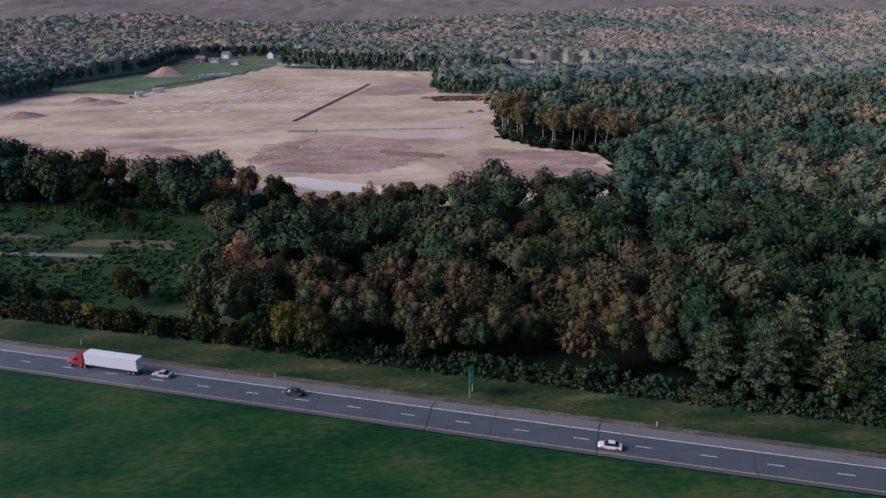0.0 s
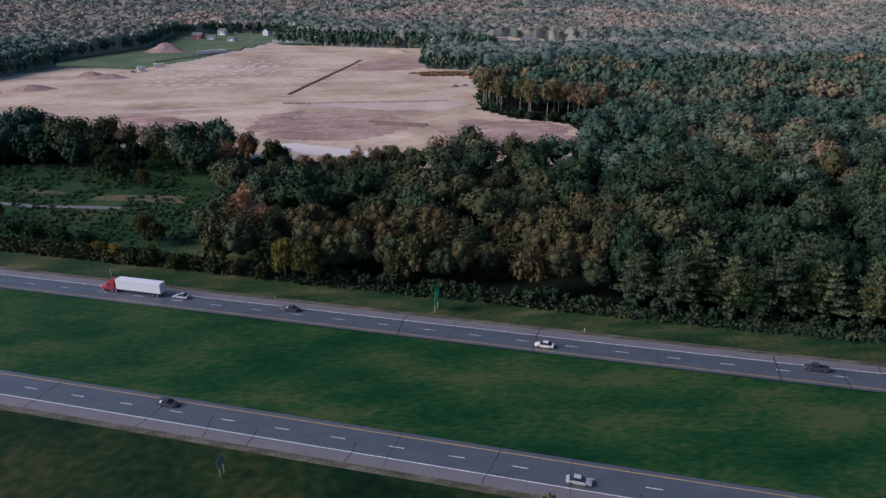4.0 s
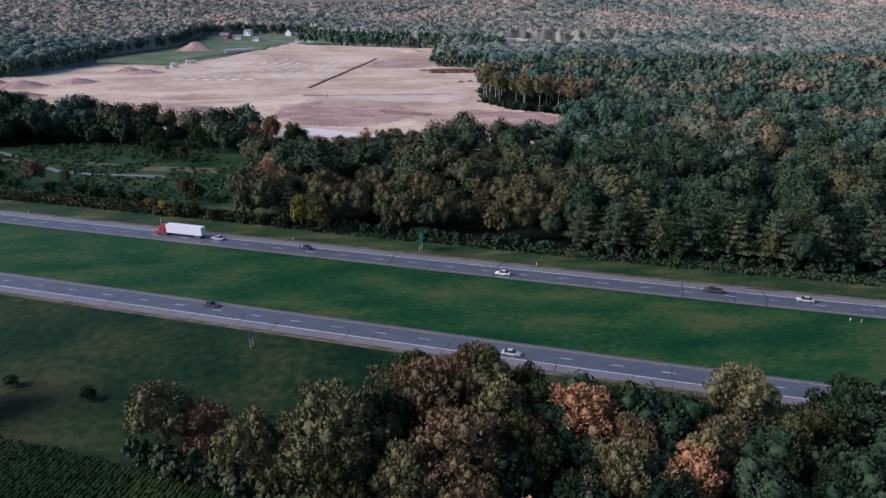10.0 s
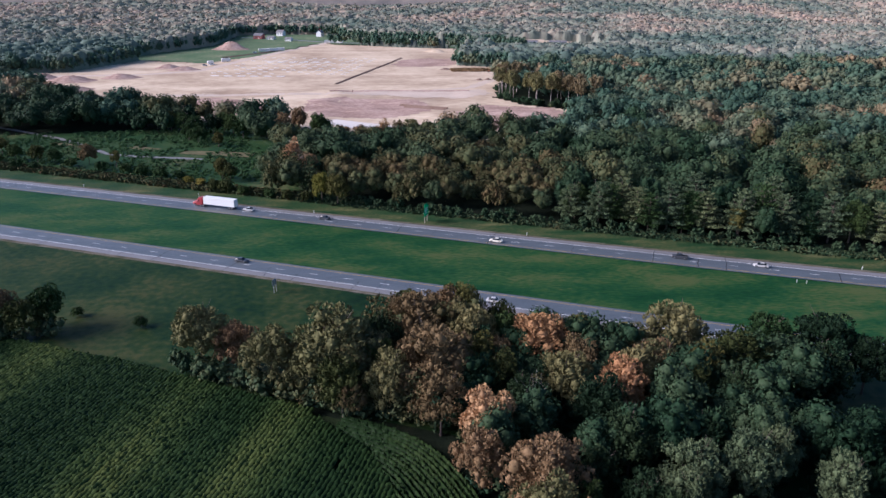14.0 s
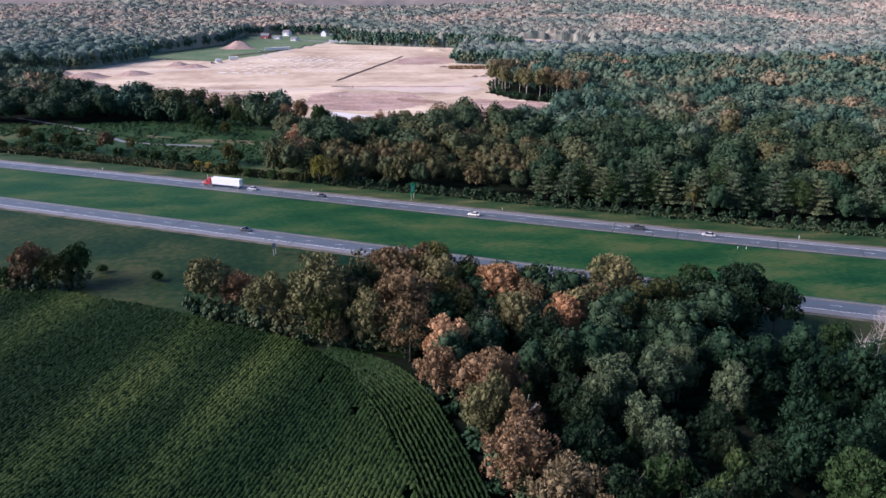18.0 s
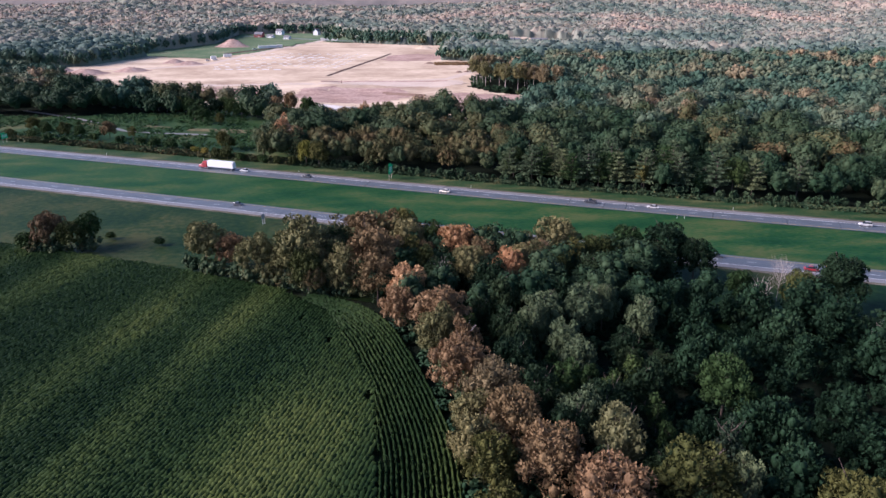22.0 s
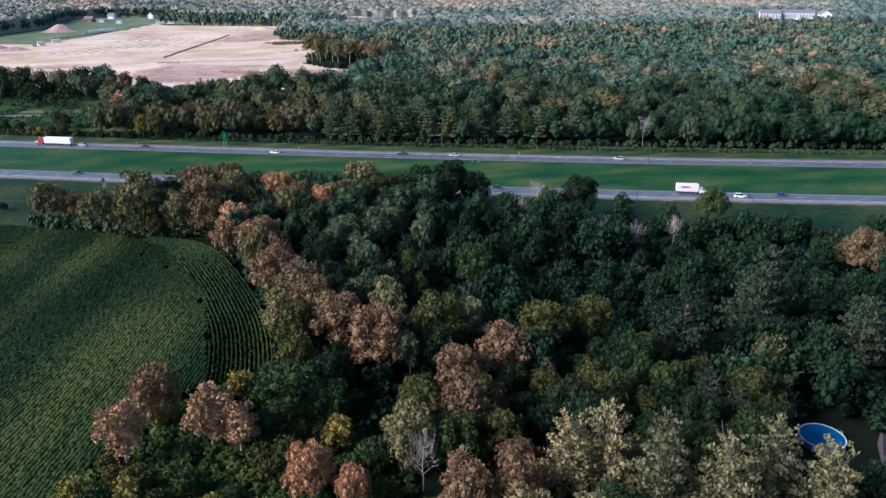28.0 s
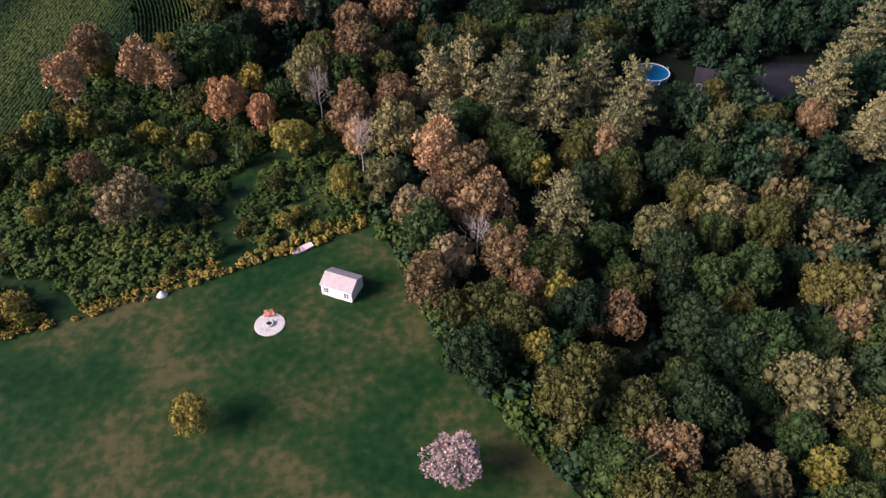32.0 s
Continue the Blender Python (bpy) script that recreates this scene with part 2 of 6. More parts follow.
def box(bm, x0, y0, z0, x1, y1, z1, bevel=0.0):
    r = bmesh.ops.create_cube(bm, size=1, matrix=Matrix.Translation(((x0 + x1) / 2, (y0 + y1) / 2, (z0 + z1) / 2)) @ Matrix.Diagonal((x1 - x0, y1 - y0, z1 - z0, 1)))
    if bevel:
        es = list({e for v in r["verts"] for e in v.link_edges})
        bmesh.ops.bevel(bm, geom=es, offset=bevel, segments=2, affect="EDGES")
    return bm


def rod(bm, a, b, r0, r1=None, n=8):
    a, b = Vector(a), Vector(b)
    d = b - a
    m = Matrix.Translation((a + b) / 2) @ d.to_track_quat("Z", "Y").to_matrix().to_4x4()
    bmesh.ops.create_cone(bm, cap_ends=True, segments=n, radius1=r0, radius2=r0 if r1 is None else r1, depth=d.length, matrix=m)
    return bm


def inside(pts, poly):
    """Which of the points (n, 2) lie in the polygon."""
    p, x, y = np.asarray(poly, float), pts[:, 0], pts[:, 1]
    hit = np.zeros(len(pts), bool)
    for (x0, y0), (x1, y1) in zip(p, np.roll(p, -1, 0)):
        cross = (y0 > y) != (y1 > y)
        hit ^= cross & (x < (x1 - x0) * (y - y0) / (y1 - y0 + 1e-12) + x0)
    return hit


# Road frame: s along the carriageways, u across them (towards the building site); the sign stands at (0, 0).
EX, EY = 0.93696, -0.34944


def bend(s):
    return 0.00011 * max(0.0, s - 30) ** 2


def su(s, u):
    # the carriageways draw slightly apart to the right
    u = u + bend(s) + 0.0095 * max(0.0, min(1.0, (u + 35.7) / 24.5)) * (s + 4)
    return (EX * s - EY * u, -0.93 + EY * s + EX * u)


def strip(name, s0, s1, u0, u1, z, mat, step=20.0):
    n = max(1, int(round((s1 - s0) / step)))
    ss = [s0 + (s1 - s0) * i / n for i in range(n + 1)]
    v = [(*su(s, u), z) for s in ss for u in (u0, u1)]
    return mesh_of(name, v, [(2 * i, 2 * i + 2, 2 * i + 3, 2 * i + 1) for i in range(n)], mat)


rng = np.random.default_rng(5)


def lumps(x, y, size, seed=0.0):
    return noise.noise(Vector((x / size + seed, y / size - seed, seed)))


# ---- ground ----
SITE = [(-430, 330), (-342, 356), (-240, 250), (-205, 228), (-160, 205), (-109, 185), (-60, 170), (0, 150), (60, 140), (90, 165), (105, 238), (73, 260), (56, 290), (70, 383), (86, 470), (36, 491), (50, 600),
        (62, 653), (-22, 676), (-131, 725), (-184, 566), (-223, 511), (-295, 535), (-327, 443), (-400, 420)]
MEADOW = [su(-420, 10), su(-80, 10), (-72, 60), (-75, 110), (-95, 130), (-100, 160), (-125, 185), (-150, 175), (-237, 163), (-330, 175), (-430, 200)]
PASTURE = [(-330, 545), (-295, 535), (-223, 511), (-184, 566), (-131, 725), (-40, 690), (110, 640), (120, 665), (-60, 765), (-105, 810), (-120, 860), (-215, 880), (-265, 850), (-262, 700)]
CORN = [su(-260, -128), su(-31, -126), (-40, -124), (-19, -133), (-4, -139), (6, -153), (15, -181), (21, -207), (22, -230), (3, -236), (-3, -240), (-16, -263), (-27, -275), (-120, -300), (-260, -220)]
LAWN = [(-60, -330), (-14, -328), (0, -326), (12, -324), (22, -322), (35, -320), (51, -316.5), (54, -334), (54, -346), (57, -356), (63, -373), (72, -395), (72, -440), (-60, -440)]
BRUSH = [(-120, -303), (-27, -277), (-14, -262), (0, -242), (20, -236), (40, -262), (50, -285), (51, -317), (35, -321), (0, -327), (-60, -331), (-120, -330)]
YARD = [(119, -292), (119, -276), (127, -273), (137, -278), (140, -286), (166, -284), (168, -302), (150, -307), (135, -301), (128, -296)]


def hill(x, y):
    d = math.hypot(x, y - 200)
    f = min(1.0, max(0.0, (d - 900) / 2600))
    z = 62 * f * (1 + 0.5 * lumps(x, y, 900, 3.1)) + 26 * min(1, max(0, (d - 850) / 500)) * lumps(x, y, 420, 7.7) * (1 if y > 0 else 0.3)
    return z - 0.15


def axis(lo, hi, dense_lo, dense_hi, fine, coarse):
    a = list(np.arange(lo, dense_lo, coarse)) + list(np.arange(dense_lo, dense_hi, fine)) + list(np.arange(dense_hi, hi + coarse, coarse))
    return a


gx, gy = axis(-4800, 4800, -1400, 1600, 60, 200), axis(-3000, 4800, -600, 1800, 60, 200)
gv = [(x, y, hill(x, y)) for y in gy for x in gx]
gw = len(gx)
gf = [(j * gw + i, j * gw + i + 1, (j + 1) * gw + i + 1, (j + 1) * gw + i) for j in range(len(gy) - 1) for i in range(gw - 1)]
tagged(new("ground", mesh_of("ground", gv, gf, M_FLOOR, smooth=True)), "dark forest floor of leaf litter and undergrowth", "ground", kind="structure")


def sheet(name, poly, z, mat, label, cell=0.0, relief=None):
    if cell:
        p = np.array(poly)
        xs, ys = np.arange(p[:, 0].min(), p[:, 0].max(), cell), np.arange(p[:, 1].min(), p[:, 1].max(), cell)
        w = len(xs)
        xx, yy = np.meshgrid(xs, ys)
        keep = inside(np.stack([xx.ravel() + cell / 2, yy.ravel() + cell / 2], 1), poly).reshape(xx.shape)
        v = [(x, y, z + relief(x, y)) for y in ys for x in xs]
        f = [(j * w + i, j * w + i + 1, (j + 1) * w + i + 1, (j + 1) * w + i) for j in range(len(ys) - 1) for i in range(w - 1) if keep[j, i]]
        me = mesh_of(name, v, f, mat, smooth=True)
    else:
        bm = bmesh.new()
        bmesh.ops.triangulate(bm, faces=[bm.faces.new([bm.verts.new((x, y, z)) for x, y in poly])])
        bmesh.ops.recalc_face_normals(bm, faces=bm.faces)
        if sum(fc.normal.z for fc in bm.faces) < 0:
            bmesh.ops.reverse_faces(bm, faces=bm.faces)
        me = bpy.data.meshes.new(name)
        bm.to_mesh(me)
        bm.free()
        me.materials.append(mat)
    return tagged(new(name, me), label, name.replace("_", " "), kind="structure")


def site_relief(x, y):
    z = 0.35 * lumps(x, y, 40, 1.3)
    if y < 330:
        z += 1.6 * max(0, lumps(x, y, 26, 5.0)) + 0.8 * lumps(x, y, 60, 9.0)
    # the hollow of the pond
    d = ((x + 37) / 34) ** 2 + ((y - 186) / 20) ** 2
    return z * min(1.0, max(0.0, d - 0.9)) + 0.3


sheet("building_site", SITE, 0.1, M_SAND, "graded bare sandy building site with tracks and low banks", 4.0, site_relief)
sheet("meadow", MEADOW[:1] + [su(-38, 10), (-40, 60), (-55, 120), (-80, 140)] + MEADOW[5:], 0.02, M_MEADOW, "rough green meadow with tan dry patches", 4.0, lambda x, y: 0.15 + 0.2 * lumps(x, y, 18))
sheet("pasture", PASTURE, 0.02, M_PASTURE, "green pasture beside the building site", 10.0, lambda x, y: 0.2 + 1.5 * max(0, lumps(x, y, 60, 2)))
sheet("field_soil", CORN, 0.02, M_SOIL, "dark soil under the corn")
sheet("lawn", LAWN, 0.05, M_LAWN, "mown green lawn with dry tan patches")
sheet("brush_ground", BRUSH, 0.03, M_ROUGH, "rough green ground under the brush")
# the floor's near-black again, painting the yard as dark as its shade
sheet("yard", YARD, 0.03, M_FLOOR, "yard between the trees, coloured dark for their shade")
sheet("driveway", [(148, -291), (160, -284), (170, -288), (168, -299), (152, -302)], 0.06, M_DARKPAVE, "dark paved driveway beside the house")

SA, SB = -420, 560
for nm, u0, u1, m, lb in (("verge_near", -128, -67.2, M_ROUGH, "green roadside verge of rough grass"), ("median", -55.2, -16.4, M_GRASS, "wide green grass median between the carriageways"),
                          ("verge_far", -5.2, 16, M_VERGE, "roadside verge of green and dry grass")):
    tagged(new(nm, strip(nm, SA, SB, u0, u1, 0.03, m)), lb, "grass verge", kind="structure")
for nm, uc, out in (("road_near", -60.2, -1), ("road_far", -11.2, 1)):
    a, b = sorted((uc - out * 4.9, uc + out * 6.9))
    e0, e1 = sorted((uc + out * 6.9, uc + out * 8.6))
    tagged(new("road_margin", strip("road_margin", SA, SB, e0, e1, 0.045, M_MARGIN)), "pale gravel and dry grass beside the carriageway", "verge", kind="structure")
    tagged(new(nm, strip(nm, SA, SB, a, b, 0.06, M_ASPHALT)), "worn grey two-lane asphalt carriageway", "road", kind="structure")

# ---- trees ----


def turned(p, ang):
    c, s = np.cos(ang), np.sin(ang)
    return np.stack([p[:, 0] * c - p[:, 1] * s, p[:, 0] * s + p[:, 1] * c, p[:, 2]], 1)


def cards(lobe, count, size, r, ragged=0.3, spray=0.0):
    """Leaf clumps: small bent four-sided blades spread over a crown's tufts."""
    g = np.asarray(lobe, float)
    w = g[:, 3] * g[:, 4] + g[:, 3] * g[:, 5]
    g = g[r.choice(len(g), count, p=w / w.sum())]
    d = r.normal(size=(count, 3))
    d[:, 2] = np.where(d[:, 2] < -0.25, -d[:, 2] * 0.6, d[:, 2])
    d /= np.linalg.norm(d, axis=1)[:, None]
    p = g[:, :3] + turned(d * g[:, 3:6] * r.uniform(0.9, 1.16, (count, 1)), g[:, 6])
    n = turned(d / (g[:, 3:6] / g[:, 3:4]), g[:, 6])
    n /= np.linalg.norm(n, axis=1)[:, None]
    n += r.normal(size=(count, 3)) * ragged + (0, 0, 0.15)
    n /= np.linalg.norm(n, axis=1)[:, None]
    a = np.cross(n, r.normal(size=(count, 3)))
    a /= np.linalg.norm(a, axis=1)[:, None]
    # sprays reach up and outward from the tuft
    a = a * (1 - spray) + (turned(d, g[:, 6]) * 0.6 + (0, 0, 0.55) + r.normal(size=(count, 3)) * 0.3) * spray
    a /= np.linalg.norm(a, axis=1)[:, None]
    b = np.cross(n, a)
    b /= np.linalg.norm(b, axis=1)[:, None] + 1e-6
    z = (size * (1 + 0.35 * spray) * r.uniform(0.55, 1.4, count))[:, None]
    k = r.uniform(0.5, 1.0, (count, 1)) * (1 - 0.45 * spray)
    v = np.stack([p - a * z, p - b * z * k - n * z * 0.25, p + a * z, p + b * z * k - n * z * 0.15], 1).reshape(-1, 3)
    return v, np.arange(4 * count).reshape(-1, 4)


def tufts(lobe, r, nu=6, nv=3, fill=0.93):
    """The dense inside of each tuft: an uneven egg of few faces."""
    vs, qs = [], []
    th = math.pi * (0.07 + 0.8 * np.arange(nv + 1) / nv)
    for n, g in enumerate(np.asarray(lobe, float)):
        ph = 2 * math.pi * (np.arange(nu) / nu + r.uniform())
        d = np.stack([np.outer(np.sin(th), np.cos(ph)), np.outer(np.sin(th), np.sin(ph)), np.outer(np.cos(th), np.ones(nu))], -1).reshape(-1, 3)
        d = d * r.uniform(0.8, 1.15, (len(d), 1)) * fill
        vs.append(turned(d * g[3:6], g[6]) + g[:3])
        qs += [(n * len(d) + j * nu + i, n * len(d) + (j + 1) * nu + i, n * len(d) + (j + 1) * nu + (i + 1) % nu, n * len(d) + j * nu + (i + 1) % nu) for j in range(nv) for i in range(nu)]
    return np.concatenate(vs), np.array(qs)


def joined(parts):
    vs, qs, n = [], [], 0
    for v, q in parts:
        vs.append(v)
        qs.append(q + n)
        n += len(v)
    return np.concatenate(vs), np.concatenate(qs)


def canopy(r, n, wide, deep, middle, low, tuft, long=1.25):
    """Tufts over an uneven egg-shaped crown; low: how far down it reaches (-1 all the way)."""
    out, k = [], r.uniform(-9, 9)
    for i in range(n):
        ct = 1 - (1 - low) * (i + 0.5) / n
        st, a = math.sqrt(max(0.0, 1 - ct * ct)), i * 2.4 + r.uniform(-0.5, 0.5)
        d = Vector((math.cos(a) * st, math.sin(a) * st, ct))
        e = min(1.02, (0.8 + 0.6 * noise.noise(d * 1.7 + Vector((k, 0, k)))) * r.uniform(0.84, 1.08))
        t = tuft * r.uniform(0.75, 1.3)
        out.append((d.x * wide * e, d.y * wide * e, middle + ct * deep * e, t, t * r.uniform(0.8, 1.1), t * long * r.uniform(0.85, 1.2), r.uniform(0, 6.28)))
    return out


def lobes(kind, r, many=1.0):
    """Tufts of a crown one unit high, its foot at z = 0: place, three radii, turn."""
    c = []
    if kind == "round":
        n = max(7, int(30 * many))
        c = canopy(r, n, 0.33, 0.38, 0.54, -0.72, 0.098 * (30 / n) ** 0.45, 1.15)
        c += [(0, 0, 0.5, 0.2, 0.2, 0.26, 0)]
    elif kind == "billow":
        n = max(6, int(15 * many))
        c = canopy(r, n, 0.27, 0.3, 0.58, -0.5, 0.135 * (15 / n) ** 0.42, 1.05)
        c += [(0, 0, 0.52, 0.26, 0.26, 0.32, 0)]
    elif kind == "dome":
        c = canopy(r, max(5, int(9 * many)), 0.27, 0.28, 0.6, -0.35, 0.165 * (9 / max(5, int(9 * many))) ** 0.42, 1.1)
        c += [(0, 0, 0.5, 0.25, 0.25, 0.28, 0)]
    elif kind == "tall":
        n = max(6, int(20 * many))
        c = canopy(r, n, 0.17, 0.33, 0.63, -0.9, 0.075 * (20 / n) ** 0.42, 1.35)
    elif kind == "stilt":
        c = canopy(r, 18, 0.15, 0.24, 0.72, -0.95, 0.062, 1.4)
    elif kind == "airy":
        c = canopy(r, 40, 0.2, 0.4, 0.57, -0.95, 0.056, 2.0)
    elif kind == "pine":
        tiers = 8 if many > 0.6 else 6
        for i in range(tiers):
            h = 0.2 + 0.7 * (i / (tiers - 1))
            w = (0.34 * (1.0 - 0.74 * ((h - 0.2) / 0.8) ** 1.2)) * r.uniform(0.85, 1.12)
            a0, n = r.uniform(0, 6.28), 7 if i < tiers - 3 else 5
            for j in range(n):
                a, ww = a0 + j * 6.28 / n + r.uniform(-0.25, 0.25), w * r.uniform(0.7, 1.12)
                for k, q in ((0.42, 0.3), (0.86, 0.27)):
                    c.append((math.cos(a) * ww * k, math.sin(a) * ww * k, h + 0.075 * k * k + r.uniform(-0.012, 0.012), ww * q, ww * q * 0.62 + 0.008, 0.02 + ww * 0.06, a))
        c.append((0, 0, 0.96, 0.035, 0.035, 0.05, 0))
    elif kind == "spruce":
        for i in range(26):
            h = 0.08 + 0.86 * (i / 25)
            w = 0.22 * (1.0 - (h - 0.08) / 0.92) + 0.012
            a = i * 2.4
            c.append((math.cos(a) * w * 0.55, math.sin(a) * w * 0.55, h, w * 0.62, w * 0.5, 0.03 + w * 0.3, a))
    else:
        c = canopy(r, max(6, int(16 * many)), 0.36, 0.38, 0.4, -0.5, 0.17, 1.1)
        c += [(0, 0, 0.3, 0.3, 0.3, 0.3, 0)]
    return c


def crown(kind, seed, count, size, many=1.0):
    r = np.random.default_rng(seed)
    c = lobes(kind, r, many)
    full = kind in ("billow", "dome")
    leaves = cards(c, count, size, r, 0.5 if many > 0.6 and not full else 0.35, 0.7 if many > 0.6 and not full else 0.15)
    return leaves if kind == "airy" else joined([tufts(c, r, 6 if many > 0.9 else 5, 2 if kind == "dome" or many < 0.5 else 3, 0.74 if full else (0.56 if many > 0.6 else 0.74)), leaves])


def trunk_mesh(name, height, radius, seed, mat, limbs=5, spread=0.25, low=0.4):
    """A tapered, slightly bent trunk with limbs."""
    r = random.Random(seed)
    bm = bmesh.new()
    pts = [Vector((r.uniform(-1, 1) * 0.03 * height * i / 4, r.uniform(-1, 1) * 0.03 * height * i / 4, height * 0.86 * i / 4)) for i in range(5)]
    for i in range(4):
        rod(bm, pts[i], pts[i + 1], radius * (1 - 0.2 * i), radius * (0.8 - 0.2 * i) + 0.004 * height * 0.2, 6)
    for i in range(limbs):
        h = low + (0.8 - low) * i / max(1, limbs)
        k = h * 4 / 0.86
        j = min(3, int(k))
        a = pts[j].lerp(pts[j + 1], k - j)
        ang = i * 2.4 + r.uniform(-0.5, 0.5)
        d = Vector((math.cos(ang) * spread, math.sin(ang) * spread, r.uniform(0.12, 0.25))) * height * r.uniform(0.7, 1.1)
        rod(bm, a, a + d * 0.6, radius * 0.4, radius * 0.22, 5)
        rod(bm, a + d * 0.6, a + d + Vector((0, 0, 0.05 * height)), radius * 0.22, radius * 0.06, 4)
        rod(bm, a + d * 0.5, a + d * 0.75 + Vector((r.uniform(-0.08, 0.08), r.uniform(-0.08, 0.08), 0.1)) * height, radius * 0.18, radius * 0.05, 4)
    me = bpy.data.meshes.new(name)
    bm.to_mesh(me)
    bm.free()
    me.materials.append(mat)
    return me


# Unit-height master trees, scaled when placed.
MASTERS = {}


def master(kind, leaf, variant):
    key = (kind, leaf, variant)
    if key not in MASTERS:
        n, size = {"round": (5600, 0.0138), "tall": (1900, 0.014), "airy": (3200, 0.0165), "stilt": (1500, 0.014), "pine": (4200, 0.0135), "spruce": (2400, 0.0135), "shrub": (1500, 0.03)}[kind]
        v, q = crown(kind, 11 * variant + len(kind), n, size)
        cm = quads_mesh("crown", v, q, M_LEAF[leaf])
        tm = trunk_mesh("trunk", 1.0, 0.009 if kind == "stilt" else 0.018 if kind != "shrub" else 0.03, variant, M_PALEBARK if kind in ("airy", "stilt") else M_BARK, 11 if kind == "airy" else 6, 0.1 if kind in ("tall", "stilt") else 0.2, 0.62 if kind == "stilt" else 0.2 if kind == "airy" else 0.35)
        MASTERS[key] = (cm, tm)
    return MASTERS[key]


WORDS = {"fir": "blue-green", "green": "dark green", "olive": "olive green", "rust": "rust brown", "gold": "golden yellow", "pink": "pale pinkish brown", "pine": "grey-green", "mixed": "dull green", "pale": "pale yellow-green", "silver": "pale grey-green", "grey": "greyish tan", "deep": "very dark green", "peach": "peach orange", "sage": "pale olive", "mauve": "pale mauve grey", "dusk": "dull purplish brown"}
FORMS = {"round": "leafy tree", "tall": "slender tree", "stilt": "tall slender tree", "pine": "tiered pine", "spruce": "conical tree", "shrub": "low shrub", "airy": "thinly leaved tree"}
GROUPS = {"round": "trees of the wood", "airy": "thin trees of the brush", "tall": "trees of the wood", "stilt": "tall trees beside the site", "pine": "pines of the wood", "spruce": "conifers of the wood", "shrub": "shrubs"}


def tree(x, y, h, kind="round", leaf="green", where="in the wood", wide=1.0, variant=None):
    variant = rng.integers(0, 3) if variant is None else variant
    cm, tm = master(kind, leaf, int(variant))
    name = {"round": "tree", "tall": "tree", "stilt": "tree", "pine": "pine_tree", "spruce": "conifer", "shrub": "shrub", "airy": "tree"}[kind]
    root = new(name)
    root.empty_display_size = 0.5
    part("trunk", tm, None, root)
    part("crown", cm, None, root)
    root.matrix_world = Matrix.LocRotScale((x, y, 0), Euler((0, 0, rng.uniform(0, 6.28))), (h * wide, h * wide, h))
    return tagged(root, WORDS[leaf] + " " + FORMS[kind] + " " + where, "shrub" if kind == "shrub" else "tree", GROUPS[kind])


def woods(name, spots, heights, label, mat, count=90, size=0.055, kinds=("round",), wide=1.0, cat="woodland", tone=None, many=0.45):
    """Many trees that nobody could count, as one mesh."""
    lib = []
    for k in kinds:
        for s in range(6 if k in ("dome", "billow") else 4):
            lib.append(crown(k, 100 + s, count, size, many))
    vs, qs, ts, n = [], [], [], 0
    for i, ((x, y), h) in enumerate(zip(spots, heights)):
        v, q = lib[rng.integers(0, len(lib))]
        a = rng.uniform(0, 6.28)
        c, s = math.cos(a), math.sin(a)
        w = h * wide * rng.uniform(0.85, 1.2)
        vs.append(np.stack([(v[:, 0] * c - v[:, 1] * s) * w + x, (v[:, 0] * s + v[:, 1] * c) * w + y, v[:, 2] * h + hill(x, y)], 1))
        qs.append(q + n)
        n += len(v)
        ts.append(np.full(len(v), tone[i]))
    ob = new(name, quads_mesh(name, np.concatenate(vs), np.concatenate(qs), mat, np.concatenate(ts)))
    return tagged(ob, label, cat, kind="stuff")


def scatter(x0, x1, y0, y1, step, jitter=0.42):
    xs, ys = np.meshgrid(np.arange(x0, x1, step), np.arange(y0, y1, step))
    p = np.stack([xs.ravel(), ys.ravel()], 1) + rng.uniform(-jitter, jitter, (xs.size, 2)) * step
    return p


def to_su(p):
    q = p - np.array([0, -0.93])
    s = q[:, 0] * EX + q[:, 1] * EY
    return s, q[:, 0] * -EY + q[:, 1] * EX - 0.00011 * np.maximum(0, s - 30) ** 2 - (q[:, 0] * -EY + q[:, 1] * EX > -35.7) * 0.0095 * (s + 4)


CLEAR = [SITE, MEADOW, PASTURE, CORN, LAWN, BRUSH, YARD]
REACH = (math.tan(radians(34)), math.tan(radians(51)))


def wooded(p, margin_far=13.5, margin_near=-88.0):
    s, u = to_su(p)
    ok = (u > margin_far + np.clip((s - 60) * 0.02, 0, 6)) | (u < margin_near)
    # the wooded land in sight of the flight
    ok &= (p[:, 0] > -(p[:, 1] + 300) * REACH[0] - 45) & (p[:, 0] < (p[:, 1] + 430) * REACH[1] + 60)
    for poly in CLEAR:
        ok &= ~inside(p, poly)
    # grass kept open between the near wood and the road
    ok &= ~((u < -60) & (s < 22) & (u > -128))
    ok &= ~((u < -60) & (s > 128) & (u > -104 - 0.05 * (s - 128)))
    return ok


def edge_gap(p, poly):
    """Distance of the points from the polygon's outline."""
    best = np.full(len(p), 1e9)
    q = np.asarray(poly, float)
    for a, b in zip(q, np.roll(q, -1, 0)):
        d = b - a
        t = np.clip(((p - a) @ d) / (d @ d), 0, 1)
        best = np.minimum(best, np.hypot(*(p - a - t[:, None] * d).T))
    return best


# Tones along the mixed ramp: 0.05 dark green, 0.3 green, 0.5 grey green, 0.65 olive, 0.8 rust, 0.92 pink brown.
def tones(p, base, spread, patch, seed):
    return np.clip([base + 0.9 * spread * lumps(x, y, patch, seed) + rng.normal() * spread for x, y in p], 0.0, 0.99)


